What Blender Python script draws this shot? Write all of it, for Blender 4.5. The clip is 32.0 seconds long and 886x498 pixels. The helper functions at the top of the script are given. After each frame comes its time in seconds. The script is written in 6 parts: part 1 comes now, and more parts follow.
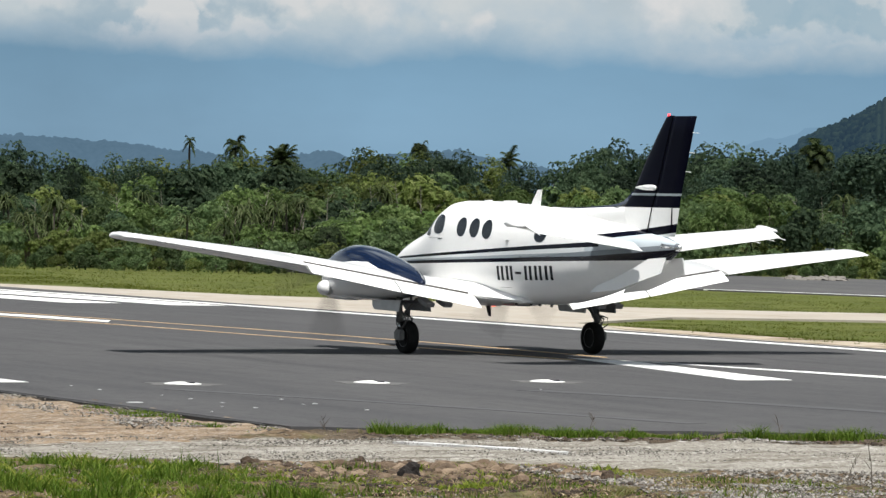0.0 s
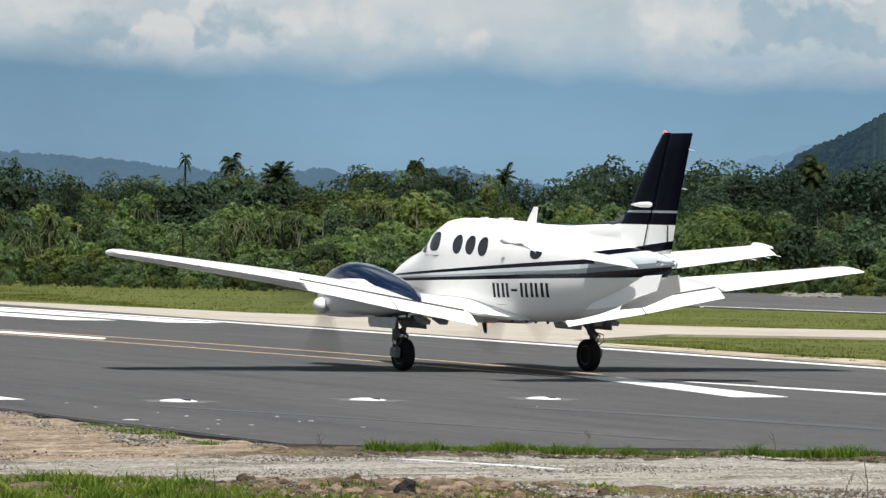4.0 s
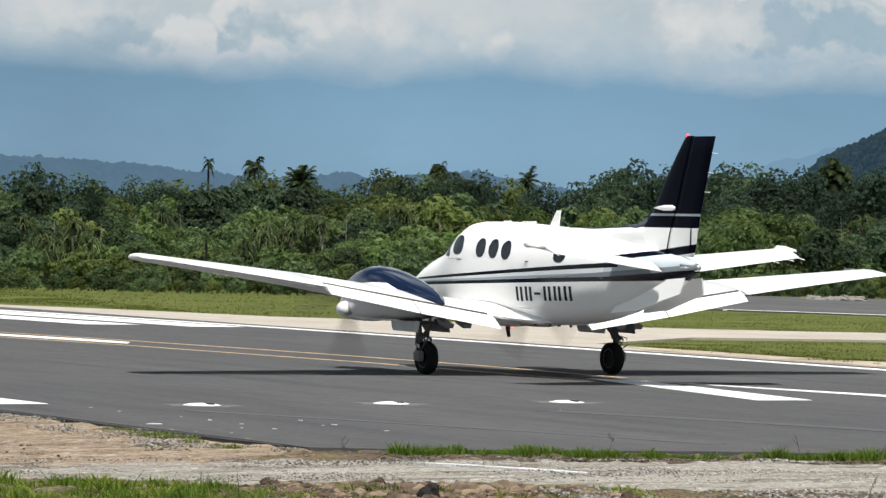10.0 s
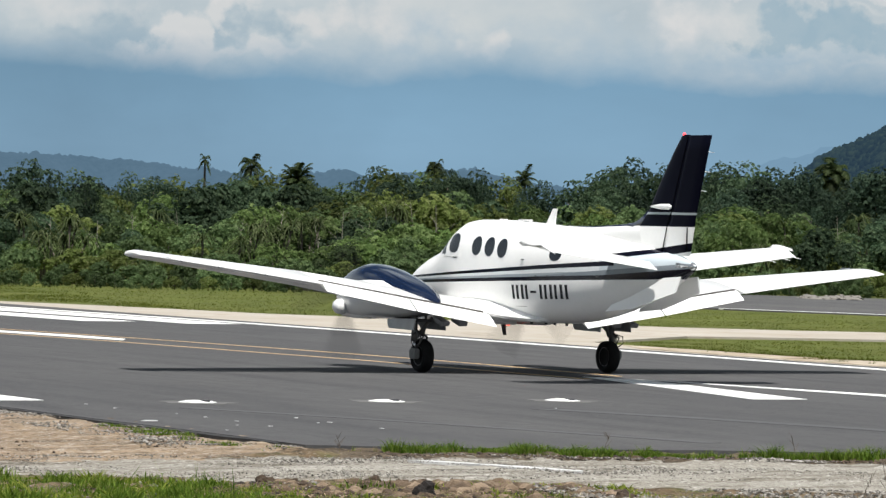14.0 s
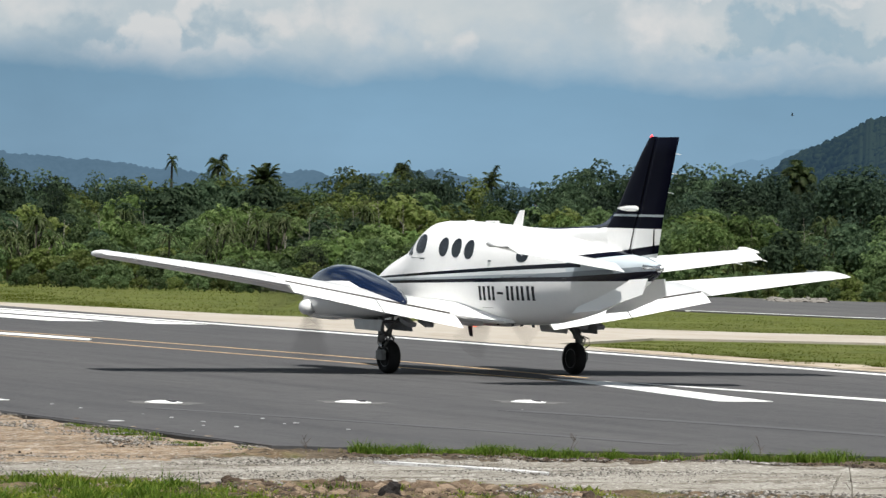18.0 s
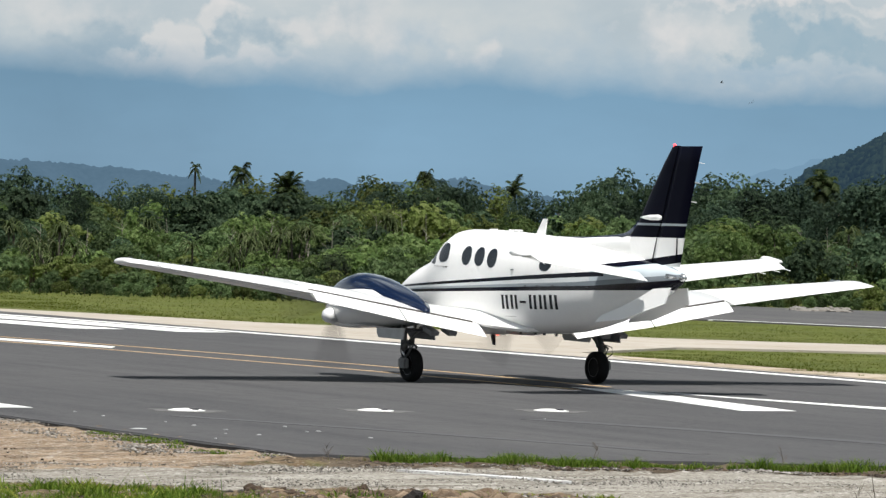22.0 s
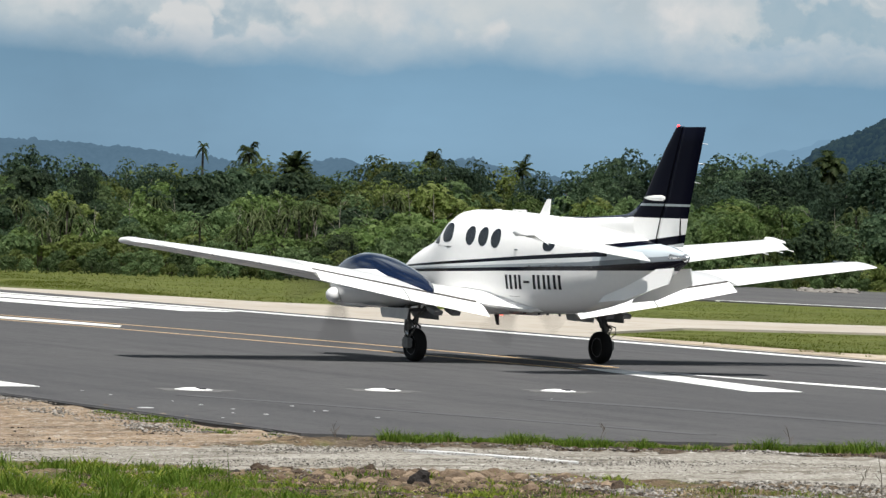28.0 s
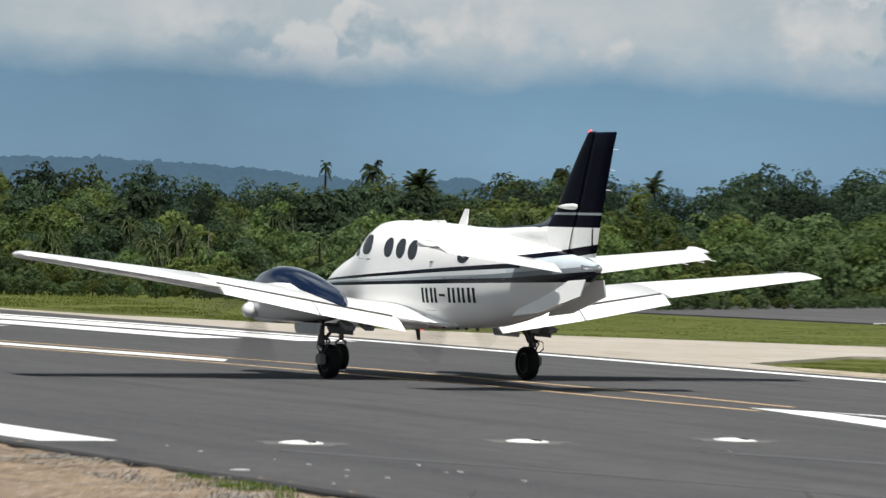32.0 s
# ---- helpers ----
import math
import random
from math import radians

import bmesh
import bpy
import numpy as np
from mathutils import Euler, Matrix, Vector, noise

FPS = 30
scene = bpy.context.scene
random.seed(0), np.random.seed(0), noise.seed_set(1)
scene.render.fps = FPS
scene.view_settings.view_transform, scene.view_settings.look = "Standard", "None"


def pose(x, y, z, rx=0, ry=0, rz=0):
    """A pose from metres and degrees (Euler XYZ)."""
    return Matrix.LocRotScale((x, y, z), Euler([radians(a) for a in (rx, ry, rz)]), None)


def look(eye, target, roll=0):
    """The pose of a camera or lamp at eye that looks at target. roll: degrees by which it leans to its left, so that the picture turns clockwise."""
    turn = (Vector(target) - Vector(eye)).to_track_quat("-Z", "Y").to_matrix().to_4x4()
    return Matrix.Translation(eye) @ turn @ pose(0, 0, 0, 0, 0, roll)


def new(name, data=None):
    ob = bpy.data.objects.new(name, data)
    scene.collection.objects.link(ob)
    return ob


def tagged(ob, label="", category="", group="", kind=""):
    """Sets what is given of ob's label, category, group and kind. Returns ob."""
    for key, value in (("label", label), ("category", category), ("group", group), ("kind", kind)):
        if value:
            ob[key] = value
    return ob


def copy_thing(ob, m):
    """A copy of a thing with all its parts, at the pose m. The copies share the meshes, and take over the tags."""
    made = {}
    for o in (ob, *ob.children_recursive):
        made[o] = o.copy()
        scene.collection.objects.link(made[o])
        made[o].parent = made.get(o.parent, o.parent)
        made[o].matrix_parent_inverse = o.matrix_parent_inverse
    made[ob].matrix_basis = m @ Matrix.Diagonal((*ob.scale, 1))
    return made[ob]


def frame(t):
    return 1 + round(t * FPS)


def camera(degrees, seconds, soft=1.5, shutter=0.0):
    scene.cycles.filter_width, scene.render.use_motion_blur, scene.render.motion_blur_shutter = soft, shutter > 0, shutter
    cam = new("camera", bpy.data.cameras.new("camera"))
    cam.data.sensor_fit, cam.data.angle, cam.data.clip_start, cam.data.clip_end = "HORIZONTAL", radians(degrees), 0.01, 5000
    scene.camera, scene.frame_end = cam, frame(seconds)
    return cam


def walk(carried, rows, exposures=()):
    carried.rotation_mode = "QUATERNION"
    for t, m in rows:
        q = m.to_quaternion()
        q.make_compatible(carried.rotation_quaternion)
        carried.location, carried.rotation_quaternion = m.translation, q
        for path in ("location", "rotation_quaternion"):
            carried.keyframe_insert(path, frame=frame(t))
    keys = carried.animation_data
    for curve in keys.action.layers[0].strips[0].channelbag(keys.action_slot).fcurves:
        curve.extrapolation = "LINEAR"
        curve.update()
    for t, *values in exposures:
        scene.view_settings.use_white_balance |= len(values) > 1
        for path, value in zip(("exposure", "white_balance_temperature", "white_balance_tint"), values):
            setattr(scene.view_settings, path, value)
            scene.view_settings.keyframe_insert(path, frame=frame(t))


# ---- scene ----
# time, eye x y z, bearing clockwise from +Y, pitch, roll
PATH = [
    (0, -37.69, -62.53, 2.645, 30.232, -0.620, 1.34),
    (0.5, -37.69, -62.53, 2.645, 30.164, -0.525, 1.38),
    (1, -37.69, -62.53, 2.645, 30.240, -0.420, 1.52),
    (1.5, -37.69, -62.53, 2.645, 30.151, -0.408, 1.44),
    (2, -37.69, -62.53, 2.645, 30.219, -0.475, 1.51),
    (2.5, -37.69, -62.53, 2.645, 30.158, -0.439, 1.40),
    (3, -37.69, -62.53, 2.645, 29.839, -0.434, 1.24),
    (3.5, -37.69, -62.53, 2.645, 30.298, -0.416, 1.31),
    (5.5, -37.69, -62.53, 2.645, 29.996, -0.247, 1.31),
    (6, -37.69, -62.53, 2.645, 29.770, -0.253, 1.24),
    (6.5, -37.69, -62.53, 2.645, 29.559, -0.270, 1.24),
    (7, -37.69, -62.53, 2.645, 30.097, -0.377, 1.59),
    (7.5, -37.69, -62.53, 2.645, 30.223, -0.408, 1.32),
    (8, -37.69, -62.53, 2.645, 30.202, -0.448, 1.27),
    (8.5, -37.69, -62.53, 2.645, 30.260, -0.427, 1.03),
    (9, -37.69, -62.53, 2.645, 30.166, -0.449, 1.11),
    (9.5, -37.69, -62.53, 2.645, 30.210, -0.362, 1.31),
    (10, -37.69, -62.53, 2.645, 29.957, -0.333, 1.21),
    (10.5, -37.69, -62.53, 2.645, 30.179, -0.273, 1.38),
    (11, -37.69, -62.53, 2.645, 30.144, -0.302, 1.30),
    (11.5, -37.69, -62.53, 2.645, 30.028, -0.215, 1.33),
    (12, -37.69, -62.53, 2.645, 30.102, -0.265, 1.36),
    (12.5, -37.69, -62.53, 2.645, 30.108, -0.328, 1.30),
    (13, -37.69, -62.53, 2.645, 30.059, -0.364, 1.36),
    (13.5, -37.69, -62.53, 2.645, 30.079, -0.359, 1.45),
    (14, -37.69, -62.53, 2.645, 30.012, -0.361, 1.42),
    (14.5, -37.69, -62.53, 2.645, 30.096, -0.378, 1.62),
    (16.5, -37.69, -62.53, 2.645, 30.149, -0.368, 1.63),
    (17, -37.69, -62.53, 2.645, 30.181, -0.315, 1.53),
    (17.5, -37.69, -62.53, 2.645, 30.600, -0.256, 1.56),
    (18, -37.69, -62.53, 2.645, 30.478, -0.333, 1.63),
    (18.5, -37.69, -62.53, 2.645, 30.151, -0.344, 1.76),
    (19, -37.69, -62.53, 2.645, 29.994, -0.326, 1.77),
    (19.5, -37.69, -62.53, 2.645, 30.002, -0.302, 1.78),
    (20, -37.69, -62.53, 2.645, 30.069, -0.202, 1.63),
    (20.5, -37.69, -62.53, 2.645, 30.164, -0.209, 1.73),
    (21, -37.69, -62.53, 2.645, 30.036, -0.276, 1.70),
    (21.5, -37.69, -62.53, 2.645, 30.059, -0.237, 1.76),
    (22, -37.69, -62.53, 2.645, 30.151, -0.222, 1.76),
    (22.5, -37.69, -62.53, 2.645, 30.135, -0.213, 1.74),
    (23, -37.69, -62.53, 2.645, 29.975, -0.132, 1.70),
    (23.5, -37.69, -62.53, 2.645, 30.057, -0.211, 1.82),
    (24, -37.69, -62.53, 2.645, 30.114, -0.293, 1.89),
    (24.5, -37.69, -62.53, 2.645, 30.201, -0.329, 1.80),
    (25, -37.69, -62.53, 2.645, 30.199, -0.392, 1.73),
    (25.5, -37.69, -62.53, 2.645, 30.251, -0.389, 1.65),
    (26, -37.69, -62.53, 2.645, 30.219, -0.425, 1.37),
    (26.5, -37.69, -62.53, 2.645, 30.257, -0.542, 1.63),
    (28.5, -37.69, -62.53, 2.645, 30.039, -0.497, 1.93),
    (29, -37.69, -62.53, 2.645, 29.981, -0.471, 1.77),
    (29.5, -37.69, -62.53, 2.645, 29.714, -0.453, 1.79),
    (30, -37.69, -62.53, 2.645, 29.559, -0.348, 1.98),
    (30.5, -37.69, -62.53, 2.645, 29.080, -0.276, 1.97),
    (31, -37.69, -62.53, 2.645, 28.973, -0.209, 1.91),
    (31.5, -37.69, -62.53, 2.645, 28.669, -0.212, 1.67),
    (31.6, -37.69, -62.53, 2.645, 28.574, -0.216, 1.59),
    (31.7, -37.69, -62.53, 2.645, 28.525, -0.214, 1.58),
    (31.8, -36.03, -59.43, 2.661, 28.479, -0.275, 1.56),
    (31.9, -34.60, -56.73, 2.639, 28.361, -0.276, 1.46),
    (32, -33.17, -53.99, 2.604, 28.284, -0.284, 1.52),
]


def aim(x, y, z, bearing, pitch, roll):
    b, p = radians(bearing), radians(pitch)
    way = Vector((math.sin(b) * math.cos(p), math.cos(b) * math.cos(p), math.sin(p)))
    return look((x, y, z), Vector((x, y, z)) + way * 100, roll)


cam = camera(12.43, 32.0, soft=1.4, shutter=0.5)
walk(cam, [(row[0], aim(*row[1:])) for row in PATH], [(0, 0.52), (31.6, 0.52), (32, 0.34)])

# ---- light ----
SUN_ELEVATION, SUN_BEARING = 68.5, 202.0


def build_world():
    world = bpy.data.worlds.new("sky")
    scene.world = world
    world.use_nodes = True
    nt = world.node_tree
    nt.nodes.clear()
    out = nt.nodes.new("ShaderNodeOutputWorld")
    bg = nt.nodes.new("ShaderNodeBackground")
    sky = nt.nodes.new("ShaderNodeTexSky")
    sky.sky_type = "NISHITA"
    sky.sun_disc = False
    sky.sun_elevation = radians(SUN_ELEVATION)
    sky.sun_rotation = radians(SUN_BEARING)
    dim = nt.nodes.new("ShaderNodeMix")
    dim.data_type, dim.blend_type = "RGBA", "MULTIPLY"
    dim.inputs["Factor"].default_value = 1.0
    nt.links.new(sky.outputs[0], dim.inputs["A"])
    dim.inputs["B"].default_value = (0.040, 0.040, 0.040, 1)
    co = nt.nodes.new("ShaderNodeTexCoord")
    sep = nt.nodes.new("ShaderNodeSeparateXYZ")
    nt.links.new(co.outputs["Generated"], sep.inputs[0])

    def noise_of(scale, zs, detail, rough, seed):
        mp = nt.nodes.new("ShaderNodeMapping")
        mp.inputs["Scale"].default_value = (1, 1, zs)
        mp.inputs["Location"].default_value = (seed, seed * 0.7, 0)
        n = nt.nodes.new("ShaderNodeTexNoise")
        n.inputs["Scale"].default_value = scale
        n.inputs["Detail"].default_value = detail
        n.inputs["Roughness"].default_value = rough
        nt.links.new(co.outputs["Generated"], mp.inputs[0])
        nt.links.new(mp.outputs[0], n.inputs[0])
        return n.outputs["Fac"]

    def maths(op, a, b, c=None, clamp=False):
        n = nt.nodes.new("ShaderNodeMath")
        n.operation, n.use_clamp = op, clamp
        for i, v in enumerate((a, b, c)):
            if v is None:
                continue
            if hasattr(v, "is_linked"):
                nt.links.new(v, n.inputs[i])
            else:
                n.inputs[i].default_value = v
        return n.outputs[0]

    def ramp(fac, stops):
        n = nt.nodes.new("ShaderNodeValToRGB")
        el = n.color_ramp.elements
        el[0].position, el[0].color = stops[0][0], (*stops[0][1], 1)
        el[1].position, el[1].color = stops[-1][0], (*stops[-1][1], 1)
        for p, c in stops[1:-1]:
            e = el.new(p)
            e.color = (*c, 1)
        nt.links.new(fac, n.inputs[0])
        return n.outputs[0]

    def mixed(fac, a, b):
        n = nt.nodes.new("ShaderNodeMix")
        n.data_type = "RGBA"
        nt.links.new(fac, n.inputs["Factor"])
        nt.links.new(a, n.inputs["A"])
        nt.links.new(b, n.inputs["B"])
        return n.outputs["Result"]

    # clouds: puffs whose flat bases stand a little over the haze
    big = noise_of(26, 1.7, 9, 0.55, 3.1)
    soft = noise_of(9, 2.5, 3, 0.5, 8.3)
    body = maths("ADD", maths("MULTIPLY", big, 0.8), maths("MULTIPLY", soft, 0.2))
    cloud = ramp(body, [(0.38, (0.45, 0.525, 0.57)), (0.48, (0.50, 0.565, 0.60)), (0.56, (0.55, 0.60, 0.62)), (0.66, (0.61, 0.64, 0.645))])
    haze = ramp(maths("MULTIPLY", sep.outputs[2], 20), [(0.0, (0.205, 0.34, 0.465)), (0.35, (0.215, 0.36, 0.495)), (0.72, (0.19, 0.335, 0.47)), (1.0, (0.25, 0.40, 0.53))])
    low = maths("ADD", sep.outputs[2], maths("MULTIPLY", maths("SUBTRACT", big, 0.5), 0.013))
    over = maths("MULTIPLY_ADD", low, 90.0, -3.12, clamp=True)
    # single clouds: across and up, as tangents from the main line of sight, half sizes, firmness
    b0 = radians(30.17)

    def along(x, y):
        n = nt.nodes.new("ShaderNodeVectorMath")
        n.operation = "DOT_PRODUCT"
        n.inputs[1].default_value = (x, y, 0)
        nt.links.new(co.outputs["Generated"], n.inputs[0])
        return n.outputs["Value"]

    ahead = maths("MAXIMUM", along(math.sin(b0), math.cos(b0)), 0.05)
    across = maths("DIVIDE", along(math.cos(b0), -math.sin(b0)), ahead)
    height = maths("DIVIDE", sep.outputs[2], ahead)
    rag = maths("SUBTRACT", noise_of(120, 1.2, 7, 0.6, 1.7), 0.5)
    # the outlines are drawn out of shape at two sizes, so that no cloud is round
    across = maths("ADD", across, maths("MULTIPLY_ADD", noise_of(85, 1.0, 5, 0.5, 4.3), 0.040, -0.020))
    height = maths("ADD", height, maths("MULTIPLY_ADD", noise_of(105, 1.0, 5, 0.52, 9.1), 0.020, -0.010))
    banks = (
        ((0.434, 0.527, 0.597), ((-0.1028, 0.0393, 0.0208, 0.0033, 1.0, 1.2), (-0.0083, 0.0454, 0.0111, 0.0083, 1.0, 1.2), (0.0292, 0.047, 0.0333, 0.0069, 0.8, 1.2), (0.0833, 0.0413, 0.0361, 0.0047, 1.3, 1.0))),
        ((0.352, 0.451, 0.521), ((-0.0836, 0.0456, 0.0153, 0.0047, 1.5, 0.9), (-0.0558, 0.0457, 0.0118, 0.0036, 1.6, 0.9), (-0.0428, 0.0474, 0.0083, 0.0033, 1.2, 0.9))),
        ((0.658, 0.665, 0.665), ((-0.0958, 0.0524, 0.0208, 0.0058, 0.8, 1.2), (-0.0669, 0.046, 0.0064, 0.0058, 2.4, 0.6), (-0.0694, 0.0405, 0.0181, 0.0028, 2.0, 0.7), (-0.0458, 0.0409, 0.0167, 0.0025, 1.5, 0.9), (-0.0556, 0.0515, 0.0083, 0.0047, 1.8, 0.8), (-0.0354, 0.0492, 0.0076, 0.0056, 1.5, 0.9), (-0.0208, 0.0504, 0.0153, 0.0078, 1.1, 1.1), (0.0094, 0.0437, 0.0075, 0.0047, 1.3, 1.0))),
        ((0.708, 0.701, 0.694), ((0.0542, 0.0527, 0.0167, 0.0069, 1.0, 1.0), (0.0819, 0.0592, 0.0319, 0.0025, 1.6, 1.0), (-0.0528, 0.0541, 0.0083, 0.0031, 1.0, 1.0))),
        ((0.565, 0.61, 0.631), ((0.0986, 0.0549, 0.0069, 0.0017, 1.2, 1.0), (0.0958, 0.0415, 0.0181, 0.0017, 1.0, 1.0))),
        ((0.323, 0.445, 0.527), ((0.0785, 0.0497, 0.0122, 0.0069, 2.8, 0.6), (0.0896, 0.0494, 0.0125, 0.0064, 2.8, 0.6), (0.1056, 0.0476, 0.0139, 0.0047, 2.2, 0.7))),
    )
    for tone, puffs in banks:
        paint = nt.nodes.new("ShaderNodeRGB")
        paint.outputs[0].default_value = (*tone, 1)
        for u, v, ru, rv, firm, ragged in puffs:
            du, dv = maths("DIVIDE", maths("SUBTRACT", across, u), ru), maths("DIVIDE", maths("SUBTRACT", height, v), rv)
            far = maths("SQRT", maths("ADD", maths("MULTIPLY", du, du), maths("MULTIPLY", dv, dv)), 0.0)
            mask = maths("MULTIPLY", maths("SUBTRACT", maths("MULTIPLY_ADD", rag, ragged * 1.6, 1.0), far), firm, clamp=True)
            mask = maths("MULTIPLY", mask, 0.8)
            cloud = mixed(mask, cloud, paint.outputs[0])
    # the haze gets a little darker to either side, with faint streaks
    side_tone = ramp(maths("MULTIPLY_ADD", across, 4.0, 0.5), [(0.0, (0.92,) * 3), (0.11, (0.88,) * 3), (0.33, (1.0,) * 3), (0.45, (1.06,) * 3), (0.68, (1.06,) * 3), (0.88, (1.0,) * 3), (1.0, (0.98,) * 3)])
    streak = maths("MULTIPLY_ADD", noise_of(16, 3.0, 4, 0.55, 6.4), 0.22, 0.89)
    for fac in (side_tone, streak):
        n = nt.nodes.new("ShaderNodeMix")
        n.data_type, n.blend_type = "RGBA", "MULTIPLY"
        n.inputs["Factor"].default_value = 1.0
        nt.links.new(haze, n.inputs["A"])
        nt.links.new(fac, n.inputs["B"])
        haze = n.outputs["Result"]
    near = mixed(over, haze, cloud)
    # higher up the cloud breaks and the clear sky shows
    gaps = noise_of(2.4, 1.5, 5, 0.55, 5.7)
    clear = maths("MULTIPLY", maths("MULTIPLY_ADD", sep.outputs[2], 3.0, -0.35, clamp=True), maths("MULTIPLY_ADD", gaps, 5.0, -1.5, clamp=True))
    # the unseen upper sky is brightened, added fill for the shaded sides
    sky_fill = nt.nodes.new("ShaderNodeMix")
    sky_fill.data_type, sky_fill.blend_type = "RGBA", "MULTIPLY"
    sky_fill.inputs["Factor"].default_value = 1.0
    nt.links.new(near, sky_fill.inputs["A"])
    nt.links.new(maths("MULTIPLY_ADD", maths("MULTIPLY_ADD", sep.outputs[2], 3.0, -0.4, clamp=True), 0.35, 1.0), sky_fill.inputs["B"])
    near = sky_fill.outputs["Result"]
    full = mixed(clear, near, dim.outputs["Result"])
    nt.links.new(full, bg.inputs[0])
    bg.inputs[1].default_value = 0.71
    nt.links.new(bg.outputs[0], out.inputs[0])


build_world()
sun = new("sun", bpy.data.lights.new("sun", "SUN"))
sun.data.energy, sun.data.angle, sun.data.color = 5.0, radians(0.6), (1.0, 0.975, 0.93)
sb, se = radians(SUN_BEARING), radians(SUN_ELEVATION)
sun.matrix_world = look(Vector((math.sin(sb) * math.cos(se), math.cos(sb) * math.cos(se), math.sin(se))) * 60, (0, 0, 0))

# ---- materials ----
def material(name, stops, scale=3.0, rough=0.8, metal=0.0, bump=0.0, bump_scale=60.0, coat=0.0, stretch=(1, 1, 1), fine=0.35, island=0.0, spec=0.5, each=0.0, sub=0.0):
    """Principled surface; the colour wanders along stops with noise at two sizes."""
    m = bpy.data.materials.new(name)
    m.use_nodes = True
    nt = m.node_tree
    b = nt.nodes["Principled BSDF"]
    b.inputs["Roughness"].default_value, b.inputs["Metallic"].default_value = rough, metal
    b.inputs["Coat Weight"].default_value = coat
    b.inputs["Coat Roughness"].default_value = 0.04
    b.inputs["Specular IOR Level"].default_value = spec
    co = nt.nodes.new("ShaderNodeTexCoord")
    mp = nt.nodes.new("ShaderNodeMapping")
    mp.inputs["Scale"].default_value = stretch
    nt.links.new(co.outputs["Object"], mp.inputs[0])
    n1, n2 = nt.nodes.new("ShaderNodeTexNoise"), nt.nodes.new("ShaderNodeTexNoise")
    n1.inputs["Scale"].default_value, n1.inputs["Detail"].default_value = scale, 4
    n2.inputs["Scale"].default_value, n2.inputs["Detail"].default_value = scale * 11, 3
    for n in (n1, n2):
        nt.links.new(mp.outputs[0], n.inputs[0])
    mix = nt.nodes.new("ShaderNodeMix")
    mix.inputs["Factor"].default_value = fine
    nt.links.new(n1.outputs["Fac"], mix.inputs["A"])
    nt.links.new(n2.outputs["Fac"], mix.inputs["B"])
    fac = mix.outputs["Result"]
    if island or each:
        src = nt.nodes.new("ShaderNodeNewGeometry") if island else nt.nodes.new("ShaderNodeObjectInfo")
        k = nt.nodes.new("ShaderNodeMix")
        k.inputs["Factor"].default_value = island or each
        nt.links.new(fac, k.inputs["A"])
        nt.links.new(src.outputs["Random Per Island" if island else "Random"], k.inputs["B"])
        fac = k.outputs["Result"]
    r = nt.nodes.new("ShaderNodeValToRGB")
    el = r.color_ramp.elements
    lo, hi = (0.3, 0.7) if not (island or each) else (0.15, 0.85)
    el[0].position, el[0].color = lo, (*stops[0], 1)
    el[1].position, el[1].color = hi, (*stops[-1], 1)
    for i, c in enumerate(stops[1:-1]):
        e = el.new(lo + (hi - lo) * (i + 1) / (len(stops) - 1))
        e.color = (*c, 1)
    nt.links.new(fac, r.inputs[0])
    nt.links.new(r.outputs[0], b.inputs["Base Color"])
    if bump:
        bn = nt.nodes.new("ShaderNodeTexNoise")
        bn.inputs["Scale"].default_value, bn.inputs["Detail"].default_value = bump_scale, 4
        nt.links.new(mp.outputs[0], bn.inputs[0])
        bp = nt.nodes.new("ShaderNodeBump")
        bp.inputs["Strength"].default_value = bump
        bp.inputs["Distance"].default_value = 0.02
        nt.links.new(bn.outputs["Fac"], bp.inputs["Height"])
        nt.links.new(bp.outputs[0], b.inputs["Normal"])
    return m


def leafy(name, stops, scale, island=0.45, through_light=0.46, vary_by=(0.5, 1.35)):
    m = material(name, stops, scale, rough=0.65, island=island, spec=0.14)
    nt = m.node_tree
    b, out = nt.nodes["Principled BSDF"], nt.nodes["Material Output"]
    tr = nt.nodes.new("ShaderNodeBsdfTranslucent")
    mx = nt.nodes.new("ShaderNodeMixShader")
    mx.inputs[0].default_value = through_light
    # each plant a little lighter or darker than the next
    info, span = nt.nodes.new("ShaderNodeObjectInfo"), nt.nodes.new("ShaderNodeMapRange")
    span.inputs["To Min"].default_value, span.inputs["To Max"].default_value = vary_by
    nt.links.new(info.outputs["Random"], span.inputs["Value"])
    vary = nt.nodes.new("ShaderNodeMix")
    vary.data_type, vary.blend_type = "RGBA", "MULTIPLY"
    vary.inputs["Factor"].default_value = 1.0
    nt.links.new(b.inputs["Base Color"].links[0].from_socket, vary.inputs["A"])
    nt.links.new(span.outputs[0], vary.inputs["B"])
    nt.links.new(vary.outputs["Result"], b.inputs["Base Color"])
    nt.links.new(vary.outputs["Result"], tr.inputs[0])
    nt.links.new(b.outputs[0], mx.inputs[1])
    nt.links.new(tr.outputs[0], mx.inputs[2])
    nt.links.new(mx.outputs[0], out.inputs[0])
    return m


def glowing(name, colour, strength):
    m = bpy.data.materials.new(name)
    m.use_nodes = True
    b = m.node_tree.nodes["Principled BSDF"]
    b.inputs["Base Color"].default_value = (*colour, 1)
    b.inputs["Emission Color"].default_value = (*colour, 1)
    b.inputs["Emission Strength"].default_value = strength
    return m


